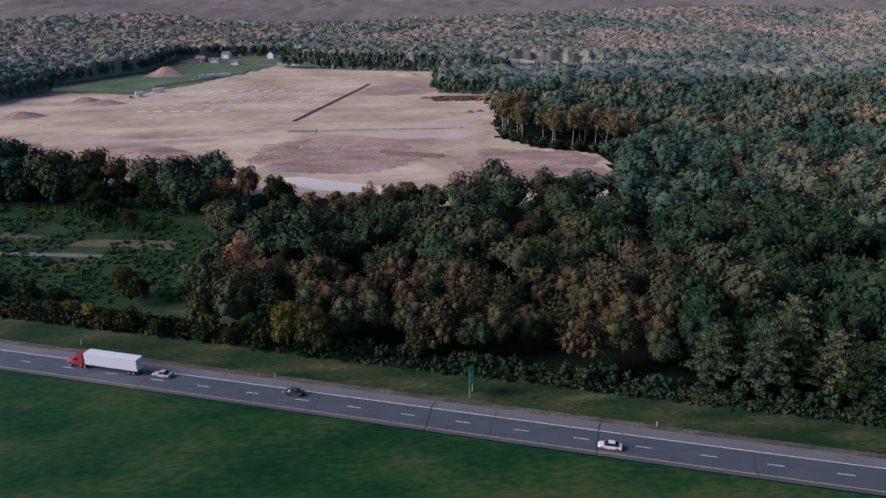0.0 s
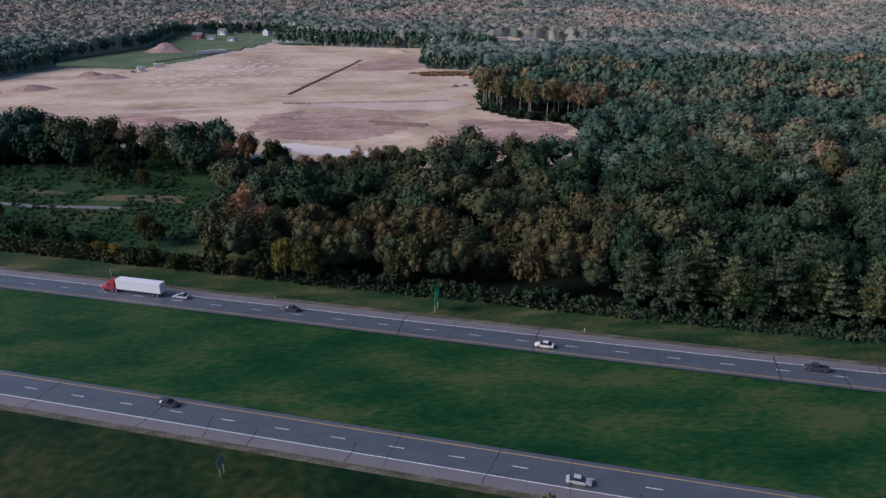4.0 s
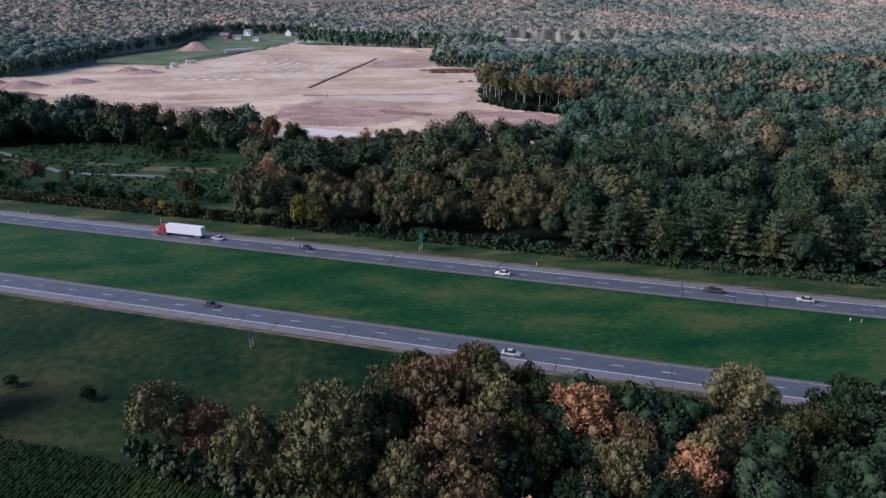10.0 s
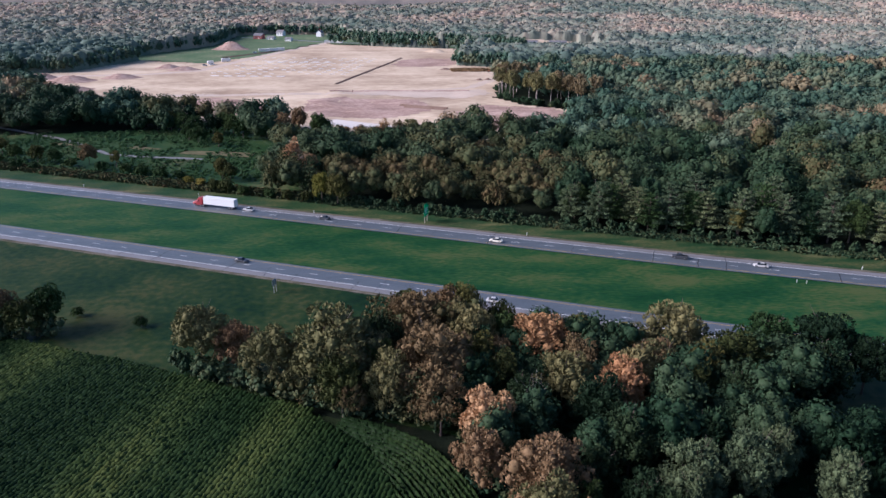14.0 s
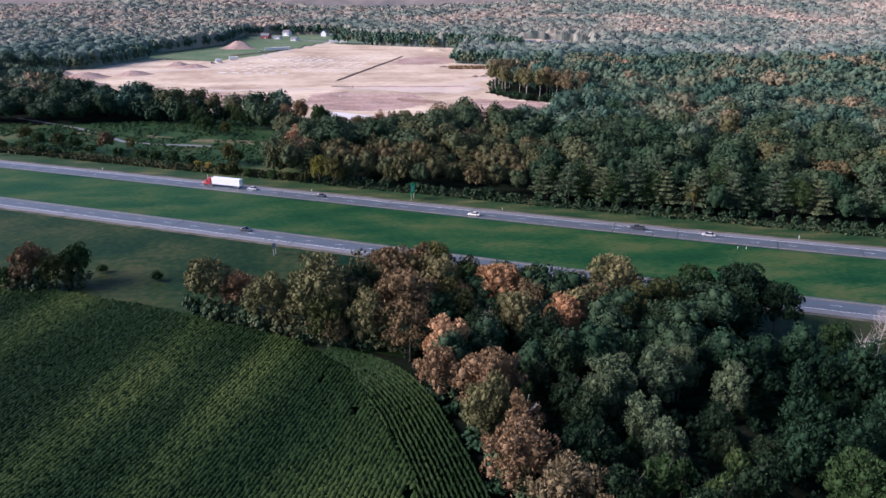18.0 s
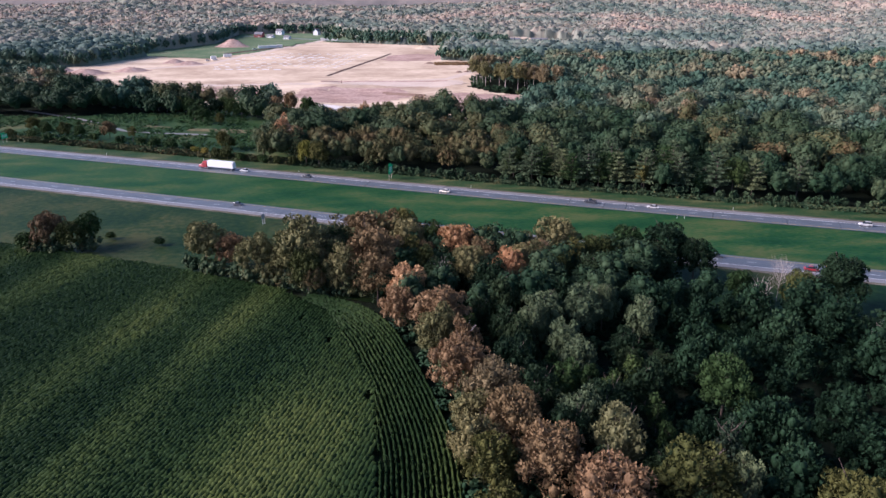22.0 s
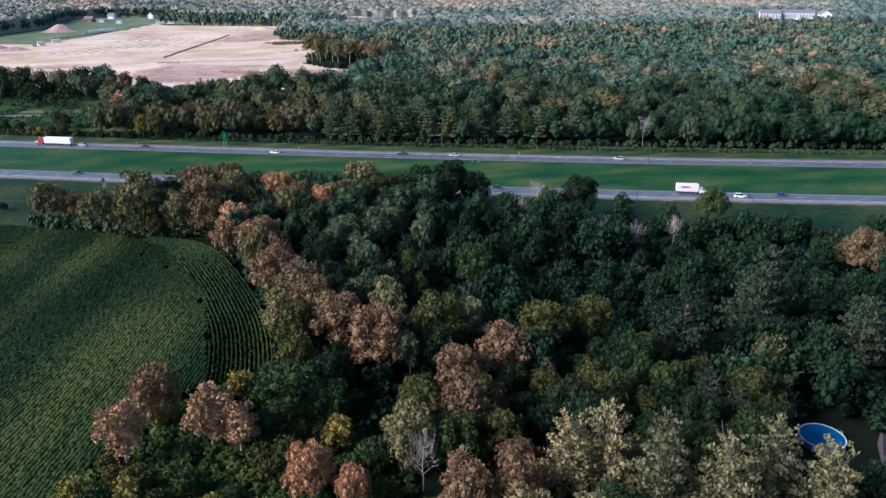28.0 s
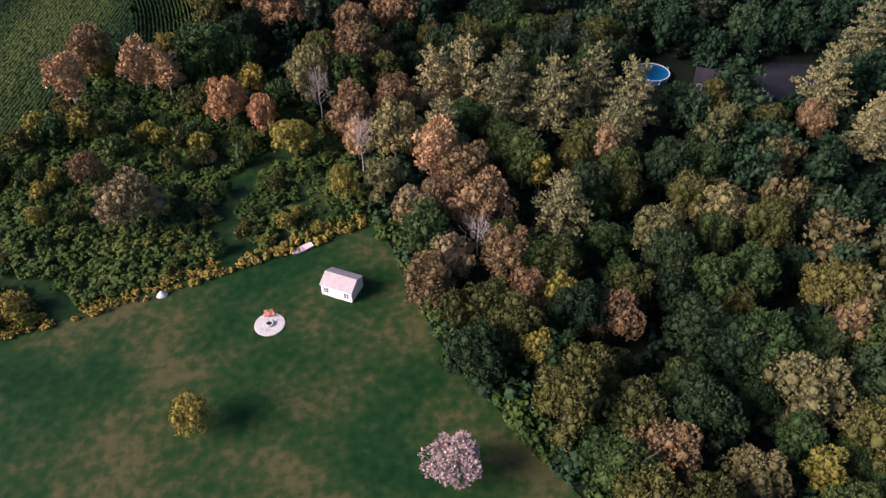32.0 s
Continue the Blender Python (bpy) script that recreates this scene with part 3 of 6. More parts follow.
# Wood between the corn and the highway, and on to the house.
HERO_PINES = [(78, -287, 20), (83, -296, 19), (93, -300, 20), (103, -298, 20), (109, -304, 19), (102, -312, 16), (71, -286, 18), (68, -303, 16), (82.5, -331, 16), (88, -289, 18),
              (115, -249, 21), (141, -241, 25), (136, -246, 22), (152, -262, 20), (108, -271, 13), (112, -275, 11), (154, -309, 17), (153, -326, 16), (177, -293, 18), (160, -322, 15)]
# Trees that stand out: x, y, height, form, leaf, where, width.
CORNER = "at the corner of the corn field"
EDGE_OF = "at the edge of the corn field"
LAWNSIDE = "beside the lawn"
HEDGE_TREES = [
    (-56, -108, 16, "round", "sage", EDGE_OF, 1.25), (-47, -110, 13, "round", "dusk", EDGE_OF, 1.1), (-37, -118, 15, "round", "sage", EDGE_OF, 1.2),
    (-30, -121, 11, "round", "sage", EDGE_OF, 1.1), (-33, -116, 11, "round", "rust", EDGE_OF, 0.9), (-22, -122, 22, "round", "sage", EDGE_OF, 1.2),
    (-12, -125, 16, "round", "green", EDGE_OF, 0.85), (-13, -114, 17, "round", "deep", EDGE_OF, 0.9), (0, -128, 21, "round", "rust", CORNER, 1.2),
    (-4, -108, 20, "round", "rust", "beside the highway", 1.1), (9, -114, 18, "round", "sage", "beside the highway", 1.0), (18, -111, 15, "round", "green", "beside the highway", 1.0),
    (25, -117, 18, "round", "peach", "beside the highway", 1.2), (28, -133, 17, "round", "sage", "rising from the wood", 1.0), (14, -130, 15, "round", "olive", "in the wood", 1.0),
    (39, -136, 16, "round", "peach", "with pale bare limbs", 1.1), (45, -118, 16, "round", "sage", "beside the highway", 1.0), (57, -116, 19, "round", "sage", "beside the highway", 1.15),
    (68, -125, 17, "round", "olive", "beside the highway", 1.1), (79, -116, 17, "round", "green", "beside the highway", 1.1),
]
FIELD_TREES = [
    (90, -121, 19, "round", "deep", "beside the highway", 1.15), (98, -126, 16, "round", "deep", "beside the highway", 1.0), (84, -130, 16, "round", "deep", "in the wood", 1.0),
    (10, -147, 16, "round", "pink", EDGE_OF, 1.0), (19, -163, 17, "round", "rust", EDGE_OF, 1.15), (24, -178, 14, "airy", "rust", EDGE_OF, 1.2),
    (22, -188, 16, "round", "rust", EDGE_OF, 1.1), (29, -199, 16, "round", "grey", EDGE_OF, 1.1), (32, -212, 17, "round", "rust", EDGE_OF, 1.1),
    (37, -224, 17, "round", "rust", EDGE_OF, 1.1), (45, -236, 18, "round", "dusk", "in the dense wood", 1.2), (60, -232, 17, "round", "olive", "in the dense wood", 1.2),
    (50, -219, 17, "round", "pale", "rising from the wood", 0.85), (78, -200, 17, "round", "green", "rising from the wood", 1.0), (55, -162, 16, "round", "silver", "rising from the wood", 0.9),
    (62, -158, 15, "round", "silver", "rising from the wood", 0.8), (42, -169, 15, "round", "silver", "rising from the wood", 0.85), (70, -166, 14, "round", "silver", "in the wood", 0.9),
    (48, -176, 13, "round", "silver", "in the wood", 0.9), (71, -219, 15, "spruce", "fir", "rising from the wood", 1.3),
]
CLEARING_TREES = [
    (132, -147, 18, "round", "deep", "beside the highway", 1.15), (119, -150, 14, "round", "olive", "beside the highway", 1.0), (106, -141, 11, "round", "green", "beside the highway", 1.1),
    (176, -163, 14, "round", "green", "beside the highway", 1.1), (191, -218, 17, "round", "rust", "rising from the wood", 1.1), (84, -238, 16, "round", "olive", "in the dense wood", 1.2),
    (98, -236, 15, "round", "olive", "in the dense wood", 1.1), (72, -246, 15, "round", "dusk", "in the dense wood", 1.2), (60, -252, 15, "round", "dusk", "in the dense wood", 1.1),
    (-7, -257, 14, "airy", "pink", "in the brush beside the corn", 1.5), (9, -257, 15, "airy", "pink", "in the brush beside the corn", 1.4), (14.5, -260, 12.5, "airy", "pink", "in the brush beside the corn", 1.3),
    (24, -251, 14, "round", "green", CORNER, 1.7), (33, -254, 11, "round", "green", "in the brush", 1.2), (27, -277, 13, "round", "peach", "in the brush", 0.95),
    (34, -281, 11, "round", "peach", "in the brush", 0.9), (39, -290.5, 9, "round", "gold", "in the brush", 1.35), (46.5, -309, 9.5, "round", "gold", "at the lawn's corner", 0.85),
    (7, -305, 12, "round", "grey", "in the brush", 1.4), (-2, -289, 8, "round", "dusk", "in the brush", 1.1),
]
LAWNSIDE_TREES = [
    (46, -272, 16, "round", "sage", "with a bare pale limb", 1.0), (57, -268, 16, "round", "dusk", "in the dense wood", 1.1), (53, -283, 12, "airy", "rust", "with pale bare limbs", 1.2),
    (61, -290, 14, "round", "dusk", LAWNSIDE, 1.0), (52, -296, 10, "round", "pink", LAWNSIDE, 0.9), (59, -300, 15, "round", "sage", LAWNSIDE, 1.1),
    (65, -309, 15, "airy", "pink", "with pale bare limbs", 1.3), (54, -311, 11, "round", "sage", LAWNSIDE, 1.1), (58, -323, 12, "round", "grey", LAWNSIDE, 1.2),
    (69, -326, 15, "round", "rust", "with pale bare limbs", 1.1), (60, -336, 11, "round", "grey", LAWNSIDE, 1.1), (69, -339, 13, "round", "rust", LAWNSIDE, 1.0),
    (63, -348, 11, "round", "olive", LAWNSIDE, 1.1), (74, -350, 11, "round", "gold", LAWNSIDE, 0.9), (81, -356, 12, "round", "dusk", "in the dense wood", 1.0),
    (97, -341, 12, "round", "sage", "in the dense wood", 1.15), (111, -338, 12, "round", "sage", "in the dense wood", 1.2), (96, -328, 12, "round", "olive", "in the dense wood", 1.0),
    (91, -317, 11, "round", "olive", "in the dense wood", 1.0), (77, -380, 12, "round", "rust", LAWNSIDE, 1.2),
]
HOUSE_TREES = [
    (87, -386, 10, "round", "sage", "in the dense wood", 1.2), (107, -354, 12, "round", "green", "in the dense wood", 1.1), (101, -377, 13, "round", "sage", "in the dense wood", 1.3),
    (92, -362, 12, "round", "deep", "in the dense wood", 1.1), (72, -366, 12, "round", "olive", LAWNSIDE, 1.1), (131, -303, 11, "round", "olive", "in front of the house", 1.0),
    (128, -312, 11, "round", "sage", "in front of the house", 1.0), (137, -315, 11, "round", "olive", "in front of the house", 1.0), (146, -317, 11, "round", "rust", "in front of the house", 1.0),
]
HERO_TREES = HEDGE_TREES + FIELD_TREES + CLEARING_TREES + LAWNSIDE_TREES + HOUSE_TREES
STANDS = np.array([h[:3] for h in HERO_PINES] + [h[:3] for h in HERO_TREES])


def apart(p, k=0.36):
    """Which points keep clear of the trees that stand out."""
    return np.array([(np.hypot(STANDS[:, 0] - x, STANDS[:, 1] - y) > k * STANDS[:, 2] + 1.2).all() for x, y in p])


near = scatter(-60, 300, -440, -60, 8.6)
near = near[wooded(near) & apart(near)]
infill = scatter(50, 150, -410, -250, 7.2)
infill = infill[wooded(infill) & apart(infill, 0.3) & (np.hypot(infill[:, 0] - 119, infill[:, 1] + 292) > 10)]
near = np.concatenate([near[~((near[:, 1] < -250) & (near[:, 0] < 150) & (near[:, 1] > -410))], infill])
ns_, nu_ = to_su(near)
rust_edge = ((edge_gap(near, CORN) < 13) | ((nu_ > -112) & (ns_ < 100))) & (near[:, 1] > -250)
dark_part = ((near[:, 0] > 70) & (near[:, 1] > -255)) | (near[:, 0] > 135)
single = (near[:, 0] < 118) & (near[:, 1] > -400) & (~dark_part | (near[:, 1] < -250))
for hx, hy, hh in HERO_PINES:
    tree(hx, hy, hh, "pine", "fir" if hy > -280 else "pine", "rising above the leafy wood", 1.1 if hh < 18 else 1.0)
for x, y, h, kd, lf, wh, wd in HERO_TREES:
    tree(x, y, h, kd, lf, wh, wd)
low = ~single & dark_part
pts = near[low]
woods("young_wood", pts, rng.choice([7, 9, 10.5, 12, 14.5], len(pts)) * rng.uniform(0.9, 1.1, len(pts)), "low dark green wood with dense small crowns", M_LEAF["mixed"], 1100, 0.0225, ("round", "tall", "round"), 1.0, many=0.75, tone=tones(pts, 0.05, 0.08, 30, 2.0))
pts = near[~single & ~dark_part]
woods("lawn_wood", pts, rng.uniform(9, 14, len(pts)), "dense wood of olive and brown leafy trees", M_LEAF["mixed"], 900, 0.026, ("round",), 1.0, many=0.75, tone=rng.choice([0.18, 0.26, 0.32, 0.6, 0.66, 0.7, 0.8], len(pts)))
for (x, y), rusty in zip(near[single], rust_edge[single]):
    k = rng.uniform()
    if rusty:
        tree(x, y, rng.uniform(12, 17), "round", "rust" if k < 0.5 else ("sage" if k < 0.7 else "olive"), EDGE_OF, rng.uniform(0.9, 1.1))
    elif y > -245:
        tree(x, y, rng.choice([9, 11, 13, 15]), "round" if k < 0.75 else "tall", "deep" if k < 0.7 else ("silver" if k < 0.78 else "green"), "in the dense wood", rng.uniform(0.9, 1.1))
    elif x < 72 - 0.1 * (y + 330) and y > -348:
        tree(x, y, rng.uniform(9, 14), "round", "rust" if k < 0.35 else ("olive" if k < 0.7 else ("dusk" if k < 0.85 else "green")), LAWNSIDE, rng.uniform(0.9, 1.1))
    else:
        tree(x, y, rng.choice([9, 10.5, 12, 13.5]), "round" if k < 0.9 else "tall", "olive" if k < 0.28 else ("deep" if k < 0.6 else ("green" if k < 0.9 else ("gold" if k < 0.93 else "rust"))), "in the dense wood", rng.uniform(0.95, 1.15))

under = scatter(10, 190, -420, -100, 4.6)
under = under[wooded(under) & (np.hypot(under[:, 0] - 120, under[:, 1] + 290) > 9)]
woods("understory", under, rng.uniform(2.5, 5.5, len(under)), "dark leafy undergrowth under the trees", M_LEAF["mixed"], 60, 0.08, ("shrub",), 1.25, "undergrowth", tones(under, 0.1, 0.08, 18, 7.0))

# Pines in the front of the highway wood.
FRONT_PINES = [(*su(q, u), h) for q, u, h in ((52, 18, 15), (63, 17, 17), (77, 18, 16), (88, 19, 18), (101, 20, 16), (113, 20, 18), (127, 21, 17), (143, 22, 18), (158, 23, 16), (176, 24, 18), (70, 29, 19), (97, 31, 20), (124, 33, 20))]
for x, y, h in FRONT_PINES:
    tree(x, y, h, "pine", "silver", "in front of the highway wood", 1.2)

# Trees across the highway, in the meadow and on the lawn.
ROADSIDE_TREES = [
    (-60, 62, 18, "airy", "pink", "at the meadow's edge", 1.2), (-52, 52, 15, "round", "rust", "at the meadow's edge", 1.1), (-43, 27, 13, "round", "gold", "beside the highway", 1),
    (-36, 22, 14, "round", "olive", "beside the highway", 1), (70, -6, 16, "pine", "green", "beside the highway", 1.1), (82, -14, 15, "pine", "green", "beside the highway", 1.1),
    (94, -16, 11, "pine", "green", "beside the highway", 1.2), (122, -18, 19, "pine", "green", "beside the highway", 1.2), (112, -22, 12, "tall", "olive", "beside the highway", 1.4),
    (136, -26, 13, "spruce", "green", "beside the highway", 1.2), (58, 2, 15, "round", "green", "beside the highway", 1), (100, -12, 15, "round", "green", "beside the highway", 1.1),
    (150, -28, 16, "round", "green", "beside the highway", 1.1), (-93, 63, 11, "round", "olive", "standing alone in the meadow", 1), (-88, 58, 9, "round", "olive", "standing alone in the meadow", 1),
    (-165, 91, 11, "round", "rust", "standing alone in the meadow", 1.1), (-149, 84, 9, "tall", "olive", "standing alone in the meadow", 1.5), (-192, 95, 10, "round", "olive", "in the rough meadow", 1.1),
    (-205, 100, 9, "round", "green", "in the rough meadow", 1.1), (-182, 92, 8, "round", "green", "in the rough meadow", 1.2),
]
MEADOW_TREES = [
    (-218, 112, 10, "round", "olive", "in the rough meadow", 1.1), (-111, 128, 9, "round", "olive", "standing in the meadow", 0.9), (-124, 136, 11, "round", "green", "behind the meadow", 1.2),
    (-140, 164, 13, "round", "green", "behind the meadow", 1.2), (-150, 172, 13, "round", "olive", "behind the meadow", 1.2), (-160, 178, 13, "round", "green", "behind the meadow", 1.2),
    (-132, 160, 12, "round", "green", "behind the meadow", 1.2), (-122, 160, 13, "round", "deep", "behind the meadow", 1.2), (-168, 184, 13, "round", "green", "behind the meadow", 1.2),
    (-118, 170, 12, "round", "green", "behind the meadow", 1.2), (-132, 146, 11, "round", "green", "behind the meadow", 1.2), (-102, 148, 13, "round", "green", "behind the meadow", 1.1),
    (-95, 160, 15, "tall", "olive", "behind the meadow", 1.4), (-110, 158, 13, "round", "green", "behind the meadow", 1.1), (-78, 140, 17, "round", "rust", "behind the meadow", 1),
    (-92, 172, 19, "round", "green", "behind the meadow", 0.8), (-72, 160, 17, "round", "rust", "behind the meadow", 0.9), (-60, 150, 15, "round", "green", "behind the meadow", 0.9),
    (-50, 138, 6, "round", "green", "beside the pond", 1.3), (-38, 134, 6, "round", "olive", "beside the pond", 1.3),
]
LONE_TREES = [
    (-44, 146, 5, "round", "green", "beside the pond", 1.3), (-22, 140, 12, "airy", "pink", "beside the pond", 1.4), (-14, 138, 12, "airy", "grey", "beside the pond", 1.4),
    (-6, 142, 13, "round", "sage", "beside the pond", 1.1), (3, 142, 12, "round", "green", "beside the pond", 1.1), (-44, 124, 8, "airy", "pink", "beside the pond", 1.4),
    (-34, 120, 9, "round", "rust", "beside the pond", 1.2), (-22, 122, 9, "round", "rust", "beside the pond", 1.3), (-57, 150, 13, "round", "green", "beside the pond", 1.1),
    (16, -354, 6.4, "round", "gold", "alone on the mown lawn", 1.35), (-114, -91, 15, "round", "dusk", "beside the corn field", 1), (-106, -93, 12, "round", "olive", "beside the corn field", 1.1),
    (-102, -87, 13, "round", "green", "beside the corn field", 1), (-121, -93, 8, "round", "green", "beside the corn field", 1.3),
]
for x, y, h, kd, lf, wh, wd in ROADSIDE_TREES + MEADOW_TREES + LONE_TREES:
    tree(x, y, h, kd, lf, wh, wd)

# A low bush with thin pinkish twigs on the lawn.
tree(50, -372, 7.5, "airy", "mauve", "standing on the mown lawn", 2.4)
BRUSH_SHRUBS = [
    (9, -276, 5, "gold", 1.0), (12, -279, 5, "gold", 1.0), (-2, -272, 4, "gold", 1.0),
    (-11, -270, 4, "olive", 1.2), (20, -306, 3.2, "rust", 1.0), (29, -309, 3, "green", 1.0),
    (34, -313, 3.5, "gold", 1.0), (37, -311, 3, "gold", 1.0), (-11, -291, 4, "gold", 1.2),
    (-11, -299, 4, "gold", 1.2), (-3, -300, 3, "olive", 1.2), (24, -300, 3.5, "green", 1.1),
    (14, -297, 3, "green", 1.4), (33, -300, 3, "green", 1.4), (26, -314, 2.6, "olive", 1.4),
    (30, -317, 2.2, "gold", 1.4), (40, -316, 2.2, "gold", 1.5), (-12, -323, 5, "gold", 1.3),
    (-18, -320, 5, "olive", 1.5), (-16, -326, 4, "gold", 1.3), (-22, -323, 5, "olive", 1.4),
    (-10, -326, 3, "gold", 1.2),
]
LAWN_SHRUBS = [
    (20, -268, 5, "olive", 1.2), (24, -272, 5, "green", 1.2), (33, -272, 5, "green", 1.2),
    (40, -280, 5, "olive", 1.2), (22, -288, 3, "pink", 1.0), (-20, -282, 4, "green", 1.4),
    (-28, -290, 4, "green", 1.4), (-98, -80, 3, "green", 1.3), (-78, -87, 3.4, "green", 1.2),
    (-92, 44, 6, "olive", 1.1), (-86, 41, 7, "olive", 1.1), (-78, 37, 5, "green", 1.2),
    (-66, 33, 5, "green", 1.2), (-58, 30, 4.5, "olive", 1.1), (-50, 27, 5, "olive", 1.0),
    (-100, 52, 4, "gold", 1.4), (-106, 55, 4, "gold", 1.4), (-112, 62, 5, "green", 1.4),
    (-122, 66, 6, "green", 1.4), (-132, 70, 6, "green", 1.4), (-142, 76, 5, "green", 1.4),
    (-155, 80, 5, "green", 1.4),
]
ROAD_SHRUBS = [
    (-172, 86, 5, "green", 1.5), (-188, 82, 4, "green", 1.5), (-198, 86, 5, "green", 1.5),
    (-212, 96, 5, "green", 1.5), (-226, 100, 5, "olive", 1.5), (-200, 131, 3, "green", 1.2),
]
for x, y, h, lf, wd in BRUSH_SHRUBS + LAWN_SHRUBS + ROAD_SHRUBS:
    tree(x, y, h, "shrub", lf, "growing in rough ground", wd)

thick = scatter(-70, 50, -326, -240, 5.0)
thick = thick[inside(thick, BRUSH) & (edge_gap(thick, LAWN) > 4)]
for pth in ([(22, -322), (26, -321), (26, -306), (31, -296), (40, -290), (46, -282), (42, -280), (30, -290), (22, -300)], [(-44, -299), (-22, -309.5), (-7, -315), (-1.5, -326), (-5.5, -327), (-10, -318), (-24, -313), (-46, -302)]):
    thick = thick[~inside(thick, pth)]
for i, (x, y) in enumerate(thick):
    if rng.uniform() < 0.4 and (np.hypot(STANDS[:, 0] - x, STANDS[:, 1] - y) > 3.5).all():
        tall_part = y > -290 - 0.15 * x
        tree(x, y, rng.uniform(4, 8) if tall_part else rng.uniform(2.2, 3.8), "shrub", ("green", "olive", "olive", "gold")[rng.integers(0, 4)] if tall_part else ("green", "green", "olive")[rng.integers(0, 3)], "in dense brush", 1.0)


def skirt(name, pts, h, label, base):
    """Low leafy growth along a wood's foot."""
    woods(name, pts, rng.uniform(*h, len(pts)), label, M_LEAF["mixed"], 110, 0.06, ("shrub",), 1.1, "undergrowth", tones(pts, base, 0.1, 12, 1.0))


sk = np.array([su(s, 12.0 + min(6.0, 0.02 * max(0, s - 60)) + e) for s in np.arange(-62, 420, 2.6) for e in (1.5,)]) + rng.normal(size=(186, 2)) * 1.1
skirt("highway_skirt", sk, (1.5, 5.5), "leafy undergrowth at the foot of the highway wood", 0.38)
sk = np.array([(x + e, y) for (x0, y0), (x1, y1) in zip([(8, -139), (11, -153), (20, -181), (26, -207)], [(11, -153), (20, -181), (26, -207), (27, -236)]) for t in np.arange(0, 1, 0.1) for e in (0, 3) for x, y in [(x0 + (x1 - x0) * t, y0 + (y1 - y0) * t)]])
hs = np.array([(x0 + (x1 - x0) * t, y0 + (y1 - y0) * t) for (x0, y0), (x1, y1) in zip([(-60, -110), (-42, -119), (-24, -128), (-118, -95)], [(-42, -119), (-24, -128), (4, -136), (-98, -91)]) for t in np.arange(0, 1, 0.08)])
skirt("hedge_skirt", hs + rng.normal(size=hs.shape) * 1.0, (4, 7.5), "leafy undergrowth at the foot of the field trees", 0.55)
skirt("field_skirt", sk + rng.normal(size=sk.shape) * 0.8, (3, 7), "leafy undergrowth at the corn field's wooded side", 0.62)
sk = np.array([su(s, -87 + e) for s in np.arange(24, 128, 2.6) for e in (0, -4)])
skirt("verge_skirt", sk + rng.normal(size=sk.shape) * 0.9, (3, 7), "leafy undergrowth below the near wood", 0.55)
sk = np.array([su(s, -105 - 0.05 * (s - 128) + e) for s in np.arange(128, 330, 2.6) for e in (0, -4)])
skirt("young_skirt", sk + rng.normal(size=sk.shape) * 1.4, (3, 8), "low dark growth in front of the young wood", 0.2)

# Wood across the highway.
front = scatter(-90, 420, -150, 90, 8.4)
fs, fu = to_su(front)
front = front[wooded(front) & (fu < 48)]
for x, y, h in FRONT_PINES:
    front = front[np.hypot(front[:, 0] - x, front[:, 1] - y) > 6.5]
fs, fu = to_su(front)
woods("highway_wood", front, rng.choice([10.5, 13, 15, 17], len(front)) * rng.uniform(0.92, 1.08, len(front)), "wood edge along the highway in green and rust brown", M_LEAF["mixed"], 1500, 0.0185, ("billow", "billow", "round", "billow", "pine"), 1.0, many=1.0,
      tone=np.clip(np.where(fs < 45, 0.7, 0.27) + rng.normal(size=len(front)) * 0.1, 0, 0.99))
mid = scatter(-560, 700, -160, 440, 11.2)
ms, mu = to_su(mid)
mid = mid[wooded(mid) & (mu >= 48) & ~inside(mid, [(40, 380), (100, 380), (110, 640), (40, 640)]) & ~((mid[:, 1] > 232) & (mid[:, 1] < 335) & (mid[:, 0] > 45) & (edge_gap(mid, SITE) < 17))]
ms, mu = to_su(mid)
ms, mu = to_su(mid)
low_part = (mid[:, 1] > 105) & (mid[:, 0] > -85) & (mid[:, 0] < 10)
tall = np.where(low_part, rng.uniform(0.85, 1.1, len(mid)) * np.clip((174 - mid[:, 1]) * 0.3, 4.0, 12), rng.choice([13, 15, 17, 20], len(mid)) * rng.uniform(0.93, 1.07, len(mid)))
mt = np.clip(tones(mid, 0.36, 0.1, 60, 4.0) + np.where(np.array([lumps(x, y, 75, 8.2) for x, y in mid]) > 0.12, 0.3, 0) * rng.uniform(0.2, 1.3, len(mid)), 0, 0.99)
# farther trees change over to the leaves with haze in their colour
inner = mu + rng.normal(size=len(mid)) * 28 < 140
woods("inner_wood", mid[inner], tall[inner], "forest canopy behind the highway in green and brown", M_LEAF["mixed"], 950, 0.027, ("billow",), 1.05, tone=mt[inner])
mid, tall, mt = mid[~inner], tall[~inner], mt[~inner]
close_by = to_su(mid)[1] + rng.normal(size=len(mid)) * 15 < 290
woods("middle_wood", mid[close_by], tall[close_by], "unbroken haze-tinted forest canopy in autumn green and brown", M_LEAF["middle"], 520, 0.032, ("billow",), 1.08, tone=mt[close_by])
woods("upper_wood", mid[~close_by], tall[~close_by], "haze-tinted forest canopy in autumn green and brown", M_LEAF["middle"], 170, 0.038, ("dome",), 1.25, tone=mt[~close_by], many=1.3)
strip_pts = scatter(-460, -130, 140, 330, 7.0)
ss_, su_ = to_su(strip_pts)
keep = (su_ > 98 + 0.12 * np.maximum(0, -240 - ss_)) & (su_ < 132) & (ss_ < -192)
strip_pts = strip_pts[keep]
